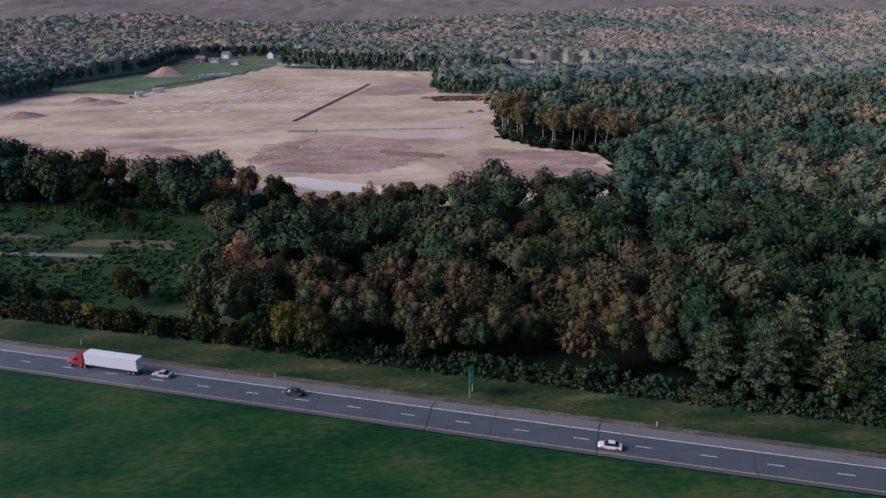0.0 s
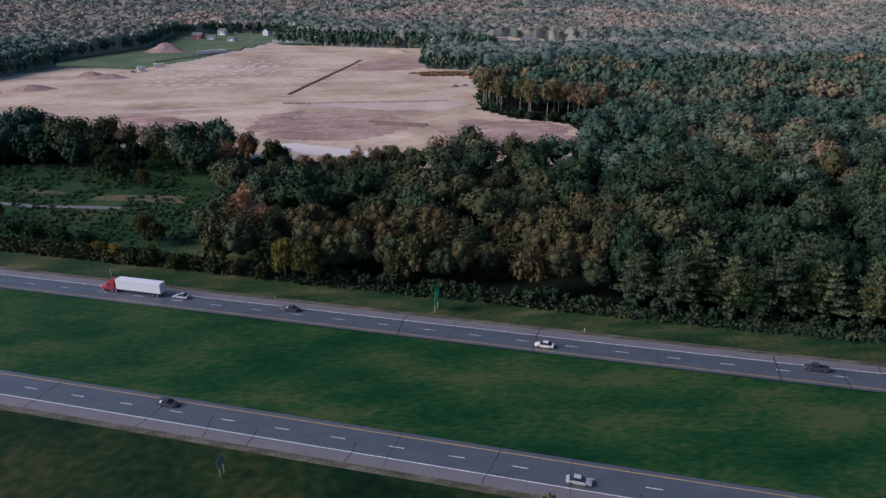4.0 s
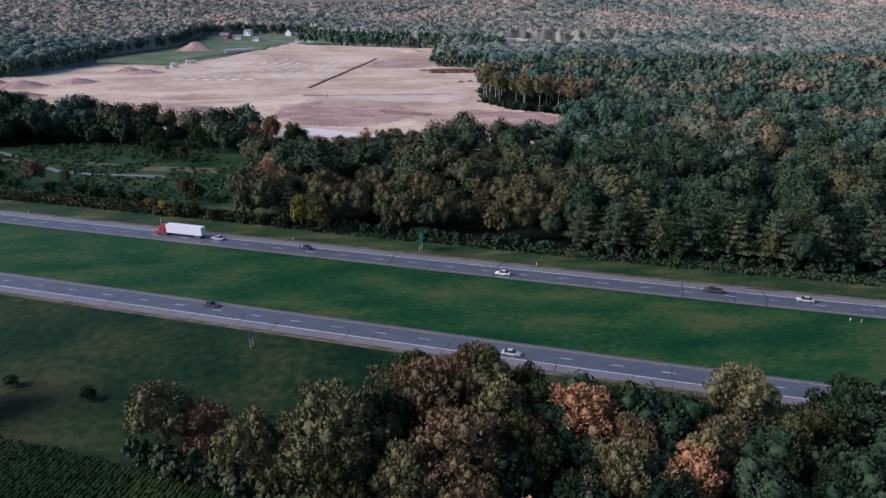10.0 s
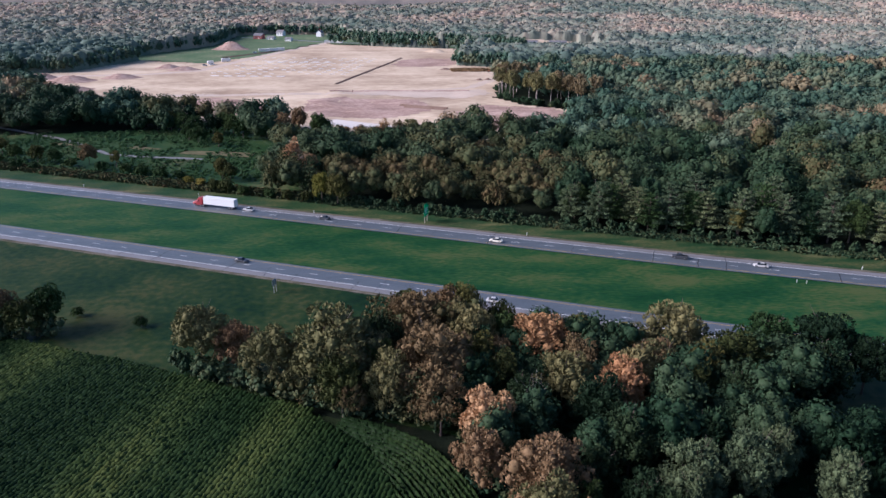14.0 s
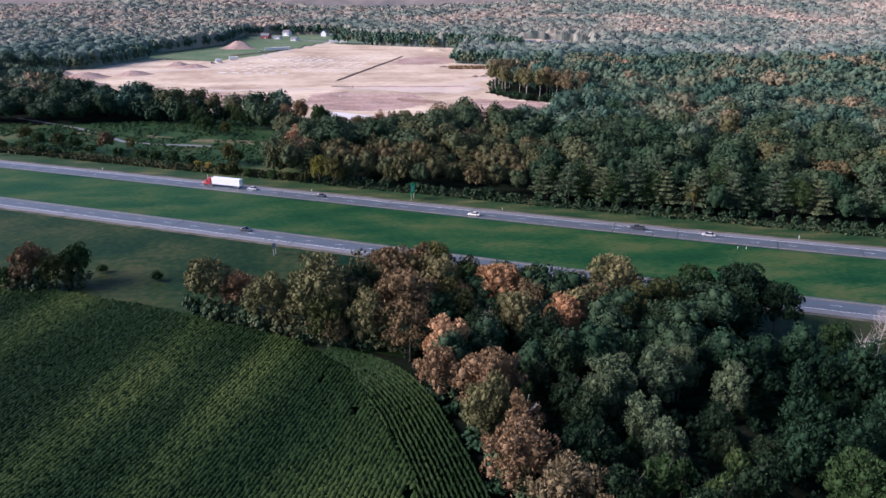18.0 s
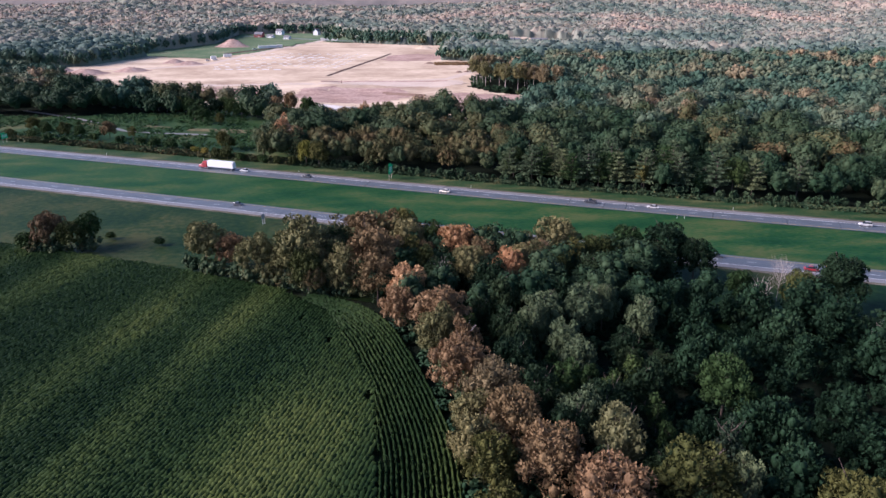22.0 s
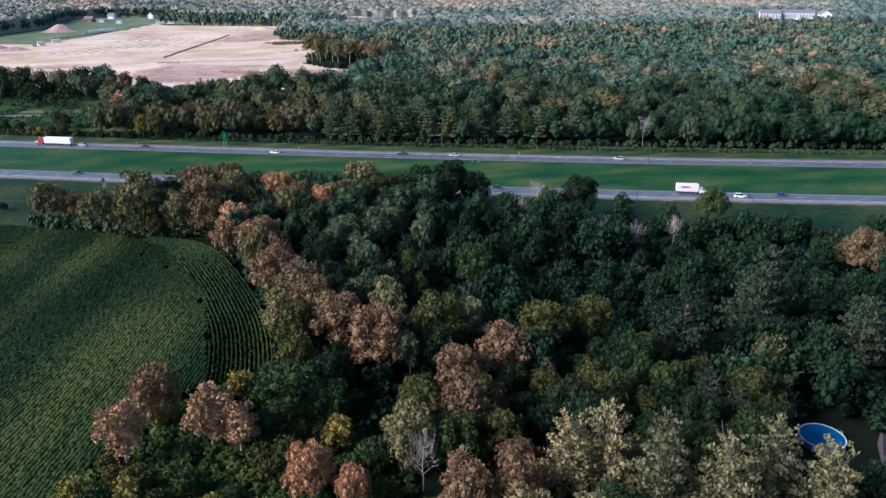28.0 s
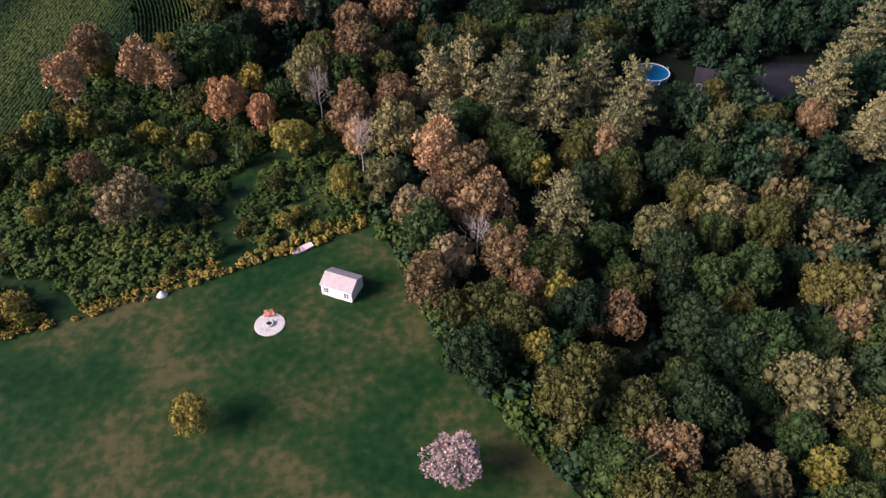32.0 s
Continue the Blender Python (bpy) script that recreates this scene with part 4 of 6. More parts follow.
woods("hedge_wood", strip_pts, rng.uniform(11, 16, len(strip_pts)), "belt of dark green trees behind the meadow", M_LEAF["mixed"], 150, 0.045, ("round", "tall"), tone=tones(strip_pts, 0.28, 0.12, 30, 6.0))
corner = scatter(58, 132, 238, 330, 6.5)
corner = corner[wooded(corner) & (edge_gap(corner, SITE) < 16)]
low_rim = corner[edge_gap(corner, SITE) < 12]
woods("site_undergrowth", np.repeat(low_rim, 3, 0) + rng.normal(size=(len(low_rim) * 3, 2)) * 2.2, rng.uniform(2.5, 7, len(low_rim) * 3), "leafy undergrowth below the slender trees", M_LEAF["mixed"], 90, 0.07, ("shrub",), 1.0, "undergrowth", tones(np.repeat(low_rim, 3, 0), 0.35, 0.12, 14, 5.0))
for x, y in corner[::2][:60]:
    tree(x, y, rng.uniform(20, 25), "stilt", "grey" if rng.uniform() < 0.5 else "sage", "with a bare trunk by the site", 1.25)


def far_canopy(name, x0, x1, y0, y1, step, cell, label, mat, base):
    """Distant treetops as one uneven skin of crowns, open where the land is clear."""
    xs, ys = np.arange(x0, x1, step), np.arange(y0, y1, step)
    gx2, gy2 = np.meshgrid(xs, ys)
    gx2 = gx2 + rng.uniform(-0.3, 0.3, gx2.shape) * step
    gy2 = gy2 + rng.uniform(-0.3, 0.3, gy2.shape) * step
    nx, ny = int((x1 - x0) / cell) + 4, int((y1 - y0) / cell) + 4
    jx, jy, hh, tt = (rng.uniform(size=(ny, nx)) for _ in range(4))
    ci, cj = ((gx2 - x0) / cell).astype(int) + 1, ((gy2 - y0) / cell).astype(int) + 1
    z, tone = np.full(gx2.shape, 4.0), np.full(gx2.shape, 0.3)
    for di in (-1, 0, 1):
        for dj in (-1, 0, 1):
            i, j = np.clip(ci + di, 0, nx - 1), np.clip(cj + dj, 0, ny - 1)
            d = np.hypot(gx2 - (x0 + (i - 1 + jx[j, i]) * cell), gy2 - (y0 + (j - 1 + jy[j, i]) * cell)) / (0.82 * cell)
            h = (11 + 7 * hh[j, i]) * (0.45 + 0.55 * np.sqrt(np.clip(1 - d * d, 0, 1)))
            tone = np.where(h > z, tt[j, i], tone)
            z = np.maximum(z, h)
    pts = np.stack([gx2.ravel(), gy2.ravel()], 1)
    ground = np.array([hill(x, y) for x, y in pts])
    big = np.array([lumps(x, y, 150, 8.2) for x, y in pts])
    w = len(xs)
    n = (np.arange(len(ys) - 1)[:, None] * w + np.arange(w - 1)).ravel()
    n = n[wooded(pts[n]) & ~inside(pts[n], [(122, 693), (204, 688), (204, 712), (122, 720)]) & ~inside(pts[n], [(650, 480), (745, 450), (765, 560), (685, 575)])]
    q = np.stack([n, n + 1, n + w + 1, n + w], 1)
    rim = np.bincount(q.ravel(), minlength=len(pts)) < 4
    # young, low growth before the far buildings
    zz = z.ravel()
    zz = np.where((pts[:, 0] > 85) & (pts[:, 0] < 225) & (pts[:, 1] < 702), np.minimum(zz, (704 - pts[:, 1]) * 0.1 + 1.0), zz)
    zz = np.where((np.abs(pts[:, 0] - 700 + (505 - pts[:, 1]) * 0.79) < 60) & (pts[:, 1] < 505), np.minimum(zz, (505 - pts[:, 1]) * 0.09 + 2.0), zz)
    v = np.column_stack([pts, ground + np.where(rim, -0.5, zz + rng.normal(size=len(pts)) * 0.4)])
    # haze put into the tone: paler the farther off the crowns stand
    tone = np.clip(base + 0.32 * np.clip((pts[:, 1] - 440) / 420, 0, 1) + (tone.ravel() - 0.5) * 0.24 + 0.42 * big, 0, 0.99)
    # leaf clumps standing out of the crowns
    pick = rng.choice(n, int(len(n) * 0.4))
    d = rng.normal(size=(len(pick), 2, 3)) * step * 0.4
    c = v[pick] + np.column_stack([rng.uniform(-1, 1, (len(pick), 2)) * step * 0.5, rng.uniform(0.1, 0.9, len(pick))])
    cv2 = np.stack([c - d[:, 0], c - d[:, 1], c + d[:, 0], c + d[:, 1]], 1).reshape(-1, 3)
    ct = np.repeat(np.clip(tone[pick] + rng.normal(size=len(pick)) * 0.06, 0, 0.99), 4)
    q2 = np.arange(len(cv2)).reshape(-1, 4) + len(v)
    me = quads_mesh(name, np.concatenate([v, cv2]), np.concatenate([q, q2]), mat, np.concatenate([tone, ct]))
    me.polygons.foreach_set("use_smooth", [True] * len(me.polygons))
    return tagged(new(name, me), label, "woodland", kind="stuff")


far_canopy("far_wood", -1000, 1250, 436, 880, 2.3, 12.0, "distant haze-tinted forest canopy in brown and green", M_LEAF["far"], 0.22)
far_canopy("farther_wood", -1500, 1800, 872, 1520, 3.6, 15.0, "distant haze-tinted forest canopy in brown and green", M_LEAF["far"], 0.22)

rimmed = scatter(-420, 320, 380, 900, 6.5)
gap = np.minimum(edge_gap(rimmed, SITE), edge_gap(rimmed, PASTURE))
rimmed = rimmed[wooded(rimmed) & (gap < 13) & (rimmed[:, 1] > 436)]
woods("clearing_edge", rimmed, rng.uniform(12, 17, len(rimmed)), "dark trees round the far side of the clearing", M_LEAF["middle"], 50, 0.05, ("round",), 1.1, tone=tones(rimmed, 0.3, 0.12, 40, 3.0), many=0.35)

# Wooded ridges towards the horizon, each farther one painted in a paler haze colour.
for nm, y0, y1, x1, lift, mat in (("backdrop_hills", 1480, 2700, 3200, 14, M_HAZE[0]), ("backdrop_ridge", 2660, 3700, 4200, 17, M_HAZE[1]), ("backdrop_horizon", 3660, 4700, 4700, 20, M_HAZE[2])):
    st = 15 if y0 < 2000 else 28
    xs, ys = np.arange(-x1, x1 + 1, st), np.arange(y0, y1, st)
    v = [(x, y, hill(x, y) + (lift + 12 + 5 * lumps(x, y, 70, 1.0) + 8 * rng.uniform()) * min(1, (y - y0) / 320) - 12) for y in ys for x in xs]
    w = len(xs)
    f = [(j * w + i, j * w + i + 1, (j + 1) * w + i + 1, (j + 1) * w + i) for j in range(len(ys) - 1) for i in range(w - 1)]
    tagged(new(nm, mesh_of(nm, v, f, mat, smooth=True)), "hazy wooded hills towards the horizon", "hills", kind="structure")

# ---- undergrowth ----


def undergrowth(name, pts, h, size, label, mat, tone, per=7, loose=0.55, lean=None, even=0.5):
    n = len(pts)
    c = np.repeat(np.column_stack([pts, np.zeros(n)]), per, 0) + rng.normal(size=(n * per, 3)) * (loose, loose, 0)
    hh = np.repeat(np.broadcast_to(h, n), per) * rng.uniform(even, 1.15, n * per)
    a = rng.uniform(0, 6.28, n * per)
    d = np.column_stack([np.cos(a), np.sin(a), np.zeros(n * per)]) * size * rng.uniform(0.6, 1.3, (n * per, 1))
    lean = 0.6 * loose if lean is None else lean
    lean = rng.normal(size=(n * per, 3)) * (lean, lean, 0)
    top = c + lean + np.column_stack([np.zeros((n * per, 2)), hh])
    v = np.stack([c - d * 0.6, c + d * 0.6, top + d, top - d + rng.normal(size=(n * per, 3)) * 0.12], 1).reshape(-1, 3)
    q = np.arange(4 * n * per).reshape(-1, 4)
    return tagged(new(name, quads_mesh(name, v, q, mat, np.repeat(tone, per * 4))), label, "undergrowth", kind="stuff")


PATHS = [[(-44, -299), (-22, -309.5), (-7, -315), (-1.5, -326), (-5.5, -327), (-10, -318), (-24, -313), (-46, -302)], [(22, -322), (26, -321), (26, -306), (31, -296), (40, -290), (46, -282), (42, -280), (30, -290), (22, -300)], [(10, -290), (28, -292), (28, -288), (12, -284)]]
b = scatter(-120, 52, -331, -236, 1.5)
b = b[inside(b, BRUSH)]
for pth in PATHS:
    b = b[~inside(b, pth)]
gap = edge_gap(b, LAWN)
bb = scatter(-90, 52, -331, -236, 2.5)
bb = bb[inside(bb, BRUSH)]
for pth in PATHS:
    bb = bb[~inside(bb, pth)]
bb = bb[edge_gap(bb, LAWN) > 3.0]
side = [(-90, -294.5), (-27, -276), (-15.5, -263.5), (-2.5, -241), (4, -237.5), (20, -232)]
rim = np.array([(x0 + (x1 - x0) * t, y0 + (y1 - y0) * t) for (x0, y0), (x1, y1) in zip(side, side[1:]) for t in np.arange(0, 1, 1.1 / math.hypot(x1 - x0, y1 - y0))])
bb = np.concatenate([bb, rim + rng.normal(size=rim.shape) * 0.7])
woods("brush", bb, np.clip(1.9 + 1.2 * np.array([lumps(x, y, 9, 2) for x, y in bb]), 0.9, 3.2), "waist-high green brush and weeds", M_LEAF["brush"], 70, 0.09, ("shrub",), 2.0, "undergrowth", tones(bb, 0.4, 0.17, 10, 1.0))
gr = b[gap <= 3.5]
woods("goldenrod", gr, rng.uniform(0.8, 1.7, len(gr)), "band of yellow goldenrod along the lawn", M_LEAF["goldenrod"], 60, 0.09, ("shrub",), 1.5, "undergrowth", tones(gr, 0.66, 0.18, 6, 1.0))
lawn_edge = scatter(48, 84, -420, -316, 1.3)
lawn_edge = lawn_edge[~inside(lawn_edge, LAWN) & (edge_gap(lawn_edge, LAWN) < 4.5)]
lawn_edge = lawn_edge[::2]
woods("wood_edge_brush", lawn_edge, rng.uniform(2.0, 4.4, len(lawn_edge)), "leafy green undergrowth along the lawn's wooded side", M_LEAF["brush"], 90, 0.075, ("shrub",), 1.35, "undergrowth", tones(lawn_edge, 0.3, 0.16, 8, 1.0))
v1 = np.array([su(s, u) for s, u in zip(rng.uniform(-60, 330, 2600), 8 + 6 * rng.uniform(size=2600))])
undergrowth("roadside_weeds", v1, 0.8, 0.4, "tall dry weeds along the wood's foot", M_LEAF["mixed"], tones(v1, 0.42, 0.14, 14, 1.0), 5)
v2 = np.array([su(s, u) for s, u in zip(rng.uniform(-330, -60, 3000), 9 + 9 * rng.uniform(size=3000))])
undergrowth("roadside_brush", v2, 1.3, 0.5, "brownish brush along the highway verge", M_LEAF["mixed"], tones(v2, 0.66, 0.1, 14, 1.0), 6)
m0 = scatter(-330, -70, 60, 190, 3.0)
m0 = m0[inside(m0, MEADOW)]
m0 = m0[np.array([lumps(x, y, 22, 8.0) for x, y in m0]) > -0.22]
woods("meadow_weeds", m0, rng.uniform(0.9, 2.2, len(m0)), "clumps of green weeds in the meadow", M_LEAF["weed"], 22, 0.11, ("shrub",), 1.6, "undergrowth", tones(m0, 0.3, 0.15, 20, 3.0))

# ---- corn ----
ROW_D = np.array([0.27, 0.963])
ROW_N = np.array([0.963, -0.27])
EDGE = np.array([(-19, -133), (-4, -139), (6, -153), (15, -181), (21, -207), (22, -230), (20, -248)], float)


def seam(p):
    """Positive to the right of the line where the two sets of rows meet."""
    return p[:, 0] - np.interp(-p[:, 1], [132, 145, 184, 230], [-26, -13, 3, 6])


rows = []
for k in np.arange(-260, 90, 0.95):
    t = np.arange(-320, -80, 0.55)
    p = np.outer(t, ROW_D) + ROW_N * k + rng.normal(size=(len(t), 2)) * 0.07
    rows.append(p[inside(p, CORN) & (seam(p) < 0) & (p[:, 0] > -150)])
seg = np.diff(EDGE, axis=0)
ll = np.r_[0, np.cumsum(np.hypot(*seg.T))]
for k in np.arange(0.8, 26, 1.05):
    t = np.arange(0, ll[-1], 0.5)
    base = np.column_stack([np.interp(t, ll, EDGE[:, 0]), np.interp(t, ll, EDGE[:, 1])])
    base = np.column_stack([np.convolve(np.pad(base[:, i], 20, mode="reflect", reflect_type="odd"), np.ones(41) / 41, "valid") for i in (0, 1)])
    d = np.gradient(base, axis=0)
    d /= np.hypot(*d.T)[:, None]
    p = base + np.column_stack([d[:, 1], -d[:, 0]]) * k + rng.normal(size=base.shape) * 0.06
    rows.append(p[inside(p, CORN) & (seam(p) >= -0.2)])
holes = [(-10, -163, 0.7), (-19, -150, 0.7), (2, -190, 0.8), (5, -212, 0.9)]
cv, cq, ctone, tips, tip_tone, n0 = [], [], [], [], [], 0
for p in rows:
    if len(p) < 4:
        continue
    ok = np.ones(len(p), bool)
    for hx, hy, hr in holes:
        ok &= np.hypot(p[:, 0] - hx, (p[:, 1] - hy) * 0.45) > hr
    d = np.gradient(p, axis=0)
    d /= np.hypot(*d.T)[:, None] + 1e-9
    d = np.column_stack([np.convolve(np.pad(d[:, i], 3, mode="edge"), np.ones(7) / 7, "valid") for i in (0, 1)])
    side = np.column_stack([d[:, 1], -d[:, 0]])
    m = len(p)
    open_rows = seam(p).mean() > 0
    w, z = (rng.uniform(0.3, 0.46, (m, 2)), rng.uniform(0.6, 1.15, (m, 2))) if open_rows else (rng.uniform(0.44, 0.6, (m, 2)), rng.uniform(1.15, 1.6, (m, 2)))
    top = np.column_stack([p + rng.normal(size=(m, 2)) * 0.08, rng.uniform(1.6, 2.0, m)])
    v = np.stack([np.column_stack([p - side * w[:, :1], z[:, 0]]), top, np.column_stack([p + side * w[:, 1:], z[:, 1]])], 1)
    join = ok[:-1] & ok[1:] & (np.hypot(*np.diff(p, axis=0).T) < 1.4)
    i = np.nonzero(join)[0] * 3 + n0
    cq += [np.stack([i + k, i + k + 1, i + k + 4, i + k + 3], 1) for k in (0, 1)]
    band_at = p @ ROW_N
    t = np.clip(0.42 + 0.34 * np.sin(band_at / 5.5 + 1.1 * np.sin(band_at / 13)) + 0.45 * np.array([lumps(x, y, 38, 4.4) for x, y in p]) + rng.normal(size=m) * 0.06, 0, 0.99)
    cv.append(v.reshape(-1, 3))
    ctone.append(np.repeat(t, 3))
    ok &= rng.uniform(size=m) < (1.0 if open_rows else 0.45)
    tips.append(p[ok])
    tip_tone.append(t[ok])
    n0 += 3 * m
tagged(new("corn", quads_mesh("corn", np.concatenate(cv), np.concatenate(cq), M_CORN, np.concatenate(ctone))), "rows of tall green standing corn", "corn", kind="stuff")
tips, tip_tone = np.concatenate(tips), np.concatenate(tip_tone)
undergrowth("corn_leaves", tips, 1.95, 0.09, "long leaves over the corn rows", M_CORN, tip_tone, 1, 0.12, 0.22, 0.7)

# ---- highway ----
road_near, road_far = bpy.data.objects["road_near"], bpy.data.objects["road_far"]
for road, uc, out in ((road_near, -60.2, -1), (road_far, -11.2, 1)):
    part("edge_line", strip("edge_line", SA, SB, uc + out * 3.66 - 0.1, uc + out * 3.66 + 0.1, 0.068, M_WHITE, 10), None, road, "white painted edge line")
    part("edge_line", strip("edge_line", SA, SB, uc - out * 3.66 - 0.09, uc - out * 3.66 + 0.09, 0.068, M_YELLOW, 10), None, road, "faded yellow painted edge line")
    a, b2 = sorted((uc + out * 3.9, uc + out * 6.9))
    part("shoulder", strip("shoulder", SA, SB, a, b2, 0.064, M_SHOULDER, 20), None, road, "pale grey paved shoulder")
    phase = -65.2 if out < 0 else -133.2
    k0 = int((SA - phase) / 12.192)
    for k in range(k0 + 1, int((SB - phase) / 12.192)):
        s = phase + 12.192 * k
        part("dash", strip("dash", s - 1.55, s + 1.55, uc - 0.08, uc + 0.08, 0.07, M_WHITE, 4), None, road)
M_CRACK = plain("tar_filled_crack", (0.03, 0.032, 0.036), 0.8)
for road, uc, out in ((road_near, -60.2, -1), (road_far, -11.2, 1)):
    for i, s in enumerate(np.arange(-250, 330, 14.5)):
        if rng.uniform() < 0.25:
            continue
        n, w = 9, rng.uniform(0.05, 0.16)
        ua, ub = (uc - 4.8, uc + 6.8) if out > 0 else (uc - 6.8, uc + 4.8)
        if rng.uniform() < 0.45:
            ub = ua + (ub - ua) * rng.uniform(0.4, 0.8)
        cs = s + rng.uniform(-4, 4) + np.cumsum(rng.normal(size=n + 1) * 0.16)
        us = np.linspace(ua, ub, n + 1)
        v = [(*su(c + e, u), 0.074) for c, u in zip(cs, us) for e in (-w, w)]
        part("crack", mesh_of("crack", v, [(2 * j, 2 * j + 1, 2 * j + 3, 2 * j + 2) for j in range(n)], M_CRACK), None, road, "dark tar-filled crack")

M_STEEL = plain("galvanised_steel", (0.42, 0.43, 0.44), 0.45, 0.7)
M_SIGN = plain("green_sign_sheeting", (0.01, 0.4, 0.13), 0.5, vary=0.1)
M_SIGNBACK = plain("bare_aluminium", (0.45, 0.46, 0.47), 0.4, 0.5)
M_LETTER = plain("white_sign_sheeting", (0.7, 0.72, 0.7), 0.5)
M_WOODPOST = plain("weathered_timber", (0.3, 0.26, 0.21), 0.9)
ROAD_TURN = math.degrees(math.atan2(EY, EX))


def guide_sign(s, u, face, w, h, low, tab, label):
    """A road sign whose face looks along the road; face: +1 or -1. Local x runs along the road."""
    root = new("road_sign")
    for yy in (-w * 0.3, w * 0.3):
        bm = bmesh.new()
        box(bm, -0.12, yy - 0.09, 0, 0.12, yy + 0.09, low + h * 0.9, 0.02)
        part("post", bm, M_WOODPOST if tab else M_STEEL, root)
    bm = bmesh.new()
    box(bm, 0.13, -w / 2, low, 0.19, w / 2, low + h, 0.02)
    pn = part("panel", bm, M_SIGN if tab else M_SIGNBACK, root, "green reflective sign panel" if tab else "plain grey sign panel")
    if tab:
        bm = bmesh.new()
        box(bm, 0.13, -w / 2, low + h + 0.05, 0.19, w * 0.12, low + h + tab, 0.02)
        part("exit_tab", bm, M_SIGN, root, "small green exit tab")
        for i, (y0, y1, z0) in enumerate(((-0.34, 0.3, 0.72), (-0.4, 0.38, 0.5), (-0.3, 0.2, 0.26))):
            bm = bmesh.new()
            box(bm, 0.19, w * y0, low + h * z0, 0.2, w * y1, low + h * (z0 + 0.1))
            part("lettering", bm, M_LETTER, pn, "unreadable white lettering bar")
    x, y = su(s, u)
    root.matrix_world = pose(x, y, 0, 0, 0, ROAD_TURN + (0 if face > 0 else 180))
    return tagged(root, label, "road sign")


guide_sign(0, 0, 1, 4.6, 3.9, 2.6, 1.1, "large green highway guide sign on two timber posts")
guide_sign(-236, 4, 1, 4.2, 2.6, 2.4, 0.8, "green highway guide sign beside the brush")
guide_sign(-20.6, -76.3, -1, 2.2, 1.9, 2.3, 0, "grey sign seen from behind on two posts")


def marker_post(s, u, h, label):
    root = new("marker_post")
    bm = bmesh.new()
    box(bm, -0.06, -0.05, 0, 0.06, 0.05, h, 0.015)
    part("post", bm, M_LETTER, root)
    bm = bmesh.new()
    box(bm, -0.14, -0.07, h * 0.6, 0.14, -0.05, h, 0.01)
    part("plate", bm, M_LETTER, root, "pale reflective plate")
    root.matrix_world = pose(*su(s, u), 0.02, 0, 0, ROAD_TURN + 90)
    return tagged(root, label, "marker post", "roadside markers")


for s, u, h in ((-101.5, -0.6, 2.2), (-46, -3.4, 1.2), (128.7, -19.5, 1.0), (131.5, -19.5, 1.0), (40, -3.0, 1.2), (150, -2.5, 1.2), (-160, -2.5, 1.2)):
    marker_post(s, u, h, "short white roadside marker post in grass")

# ---- vehicles ----
M_GLASS = plain("dark_car_glass", (0.02, 0.025, 0.03), 0.08, spec=0.6, vary=0.05)
M_TYRE = plain("tyre_rubber", (0.02, 0.02, 0.02), 0.85)
M_RIM = plain("alloy_rim", (0.4, 0.4, 0.42), 0.3, 0.8)
M_LAMP = plain("headlamp_lens", (0.6, 0.6, 0.58), 0.15)
M_TAIL = plain("red_tail_lamp", (0.35, 0.02, 0.02), 0.25)
PAINT = {}


def paint(word):
    if word not in PAINT:
        c = {"white": (0.72, 0.71, 0.68), "silver": (0.45, 0.44, 0.42), "dark": (0.05, 0.053, 0.06), "blue": (0.03, 0.06, 0.14), "red": (0.28, 0.03, 0.035), "cream": (0.7, 0.66, 0.55)}[word]
        PAINT[word] = plain(word + "_vehicle_paint", c, 0.28, spec=0.5, vary=0.04)
    return PAINT[word]


def loft(sections, bm=None):
    """A closed body from cross-sections along x: (x, half width, low, high, top half width)."""
    bm = bm or bmesh.new()
    rings = []
    for x, w, z0, z1, wt in sections:
        rings.append([bm.verts.new((x, sy * ww, zz)) for sy, ww, zz in ((-1, w * 0.96, z0), (-1, w, z0 + (z1 - z0) * 0.5), (-1, wt, z1), (1, wt, z1), (1, w, z0 + (z1 - z0) * 0.5), (1, w * 0.96, z0))])
    for a, b3 in zip(rings, rings[1:]):
        for i in range(6):
            bm.faces.new((a[i], a[(i + 1) % 6], b3[(i + 1) % 6], b3[i]))
    bm.faces.new(rings[0][::-1])
    bm.faces.new(rings[-1])
    bmesh.ops.recalc_face_normals(bm, faces=bm.faces)
    return bm


def wheel(parent, x, y, r, w=0.22):
    side = 1 if y > 0 else -1
    bm = bmesh.new()
    bmesh.ops.create_cone(bm, cap_ends=True, segments=16, radius1=r, radius2=r, depth=w, matrix=Matrix.Translation((x, y, r)) @ Matrix.Rotation(radians(90), 4, "X"))
    es = [e for e in bm.edges if len(e.link_faces) == 2 and any(len(f.verts) > 4 for f in e.link_faces)]
    bmesh.ops.bevel(bm, geom=es, offset=0.04, segments=2, affect="EDGES")
    wh = part("wheel", bm, M_TYRE, parent)
    bm = bmesh.new()
    bmesh.ops.create_cone(bm, cap_ends=True, segments=12, radius1=r * 0.6, radius2=r * 0.55, depth=0.03, matrix=Matrix.Translation((x, y + side * w / 2, r)) @ Matrix.Rotation(radians(90), 4, "X"))
    part("rim", bm, M_RIM, wh, "metal wheel rim")


CAR_ROOTS = {}


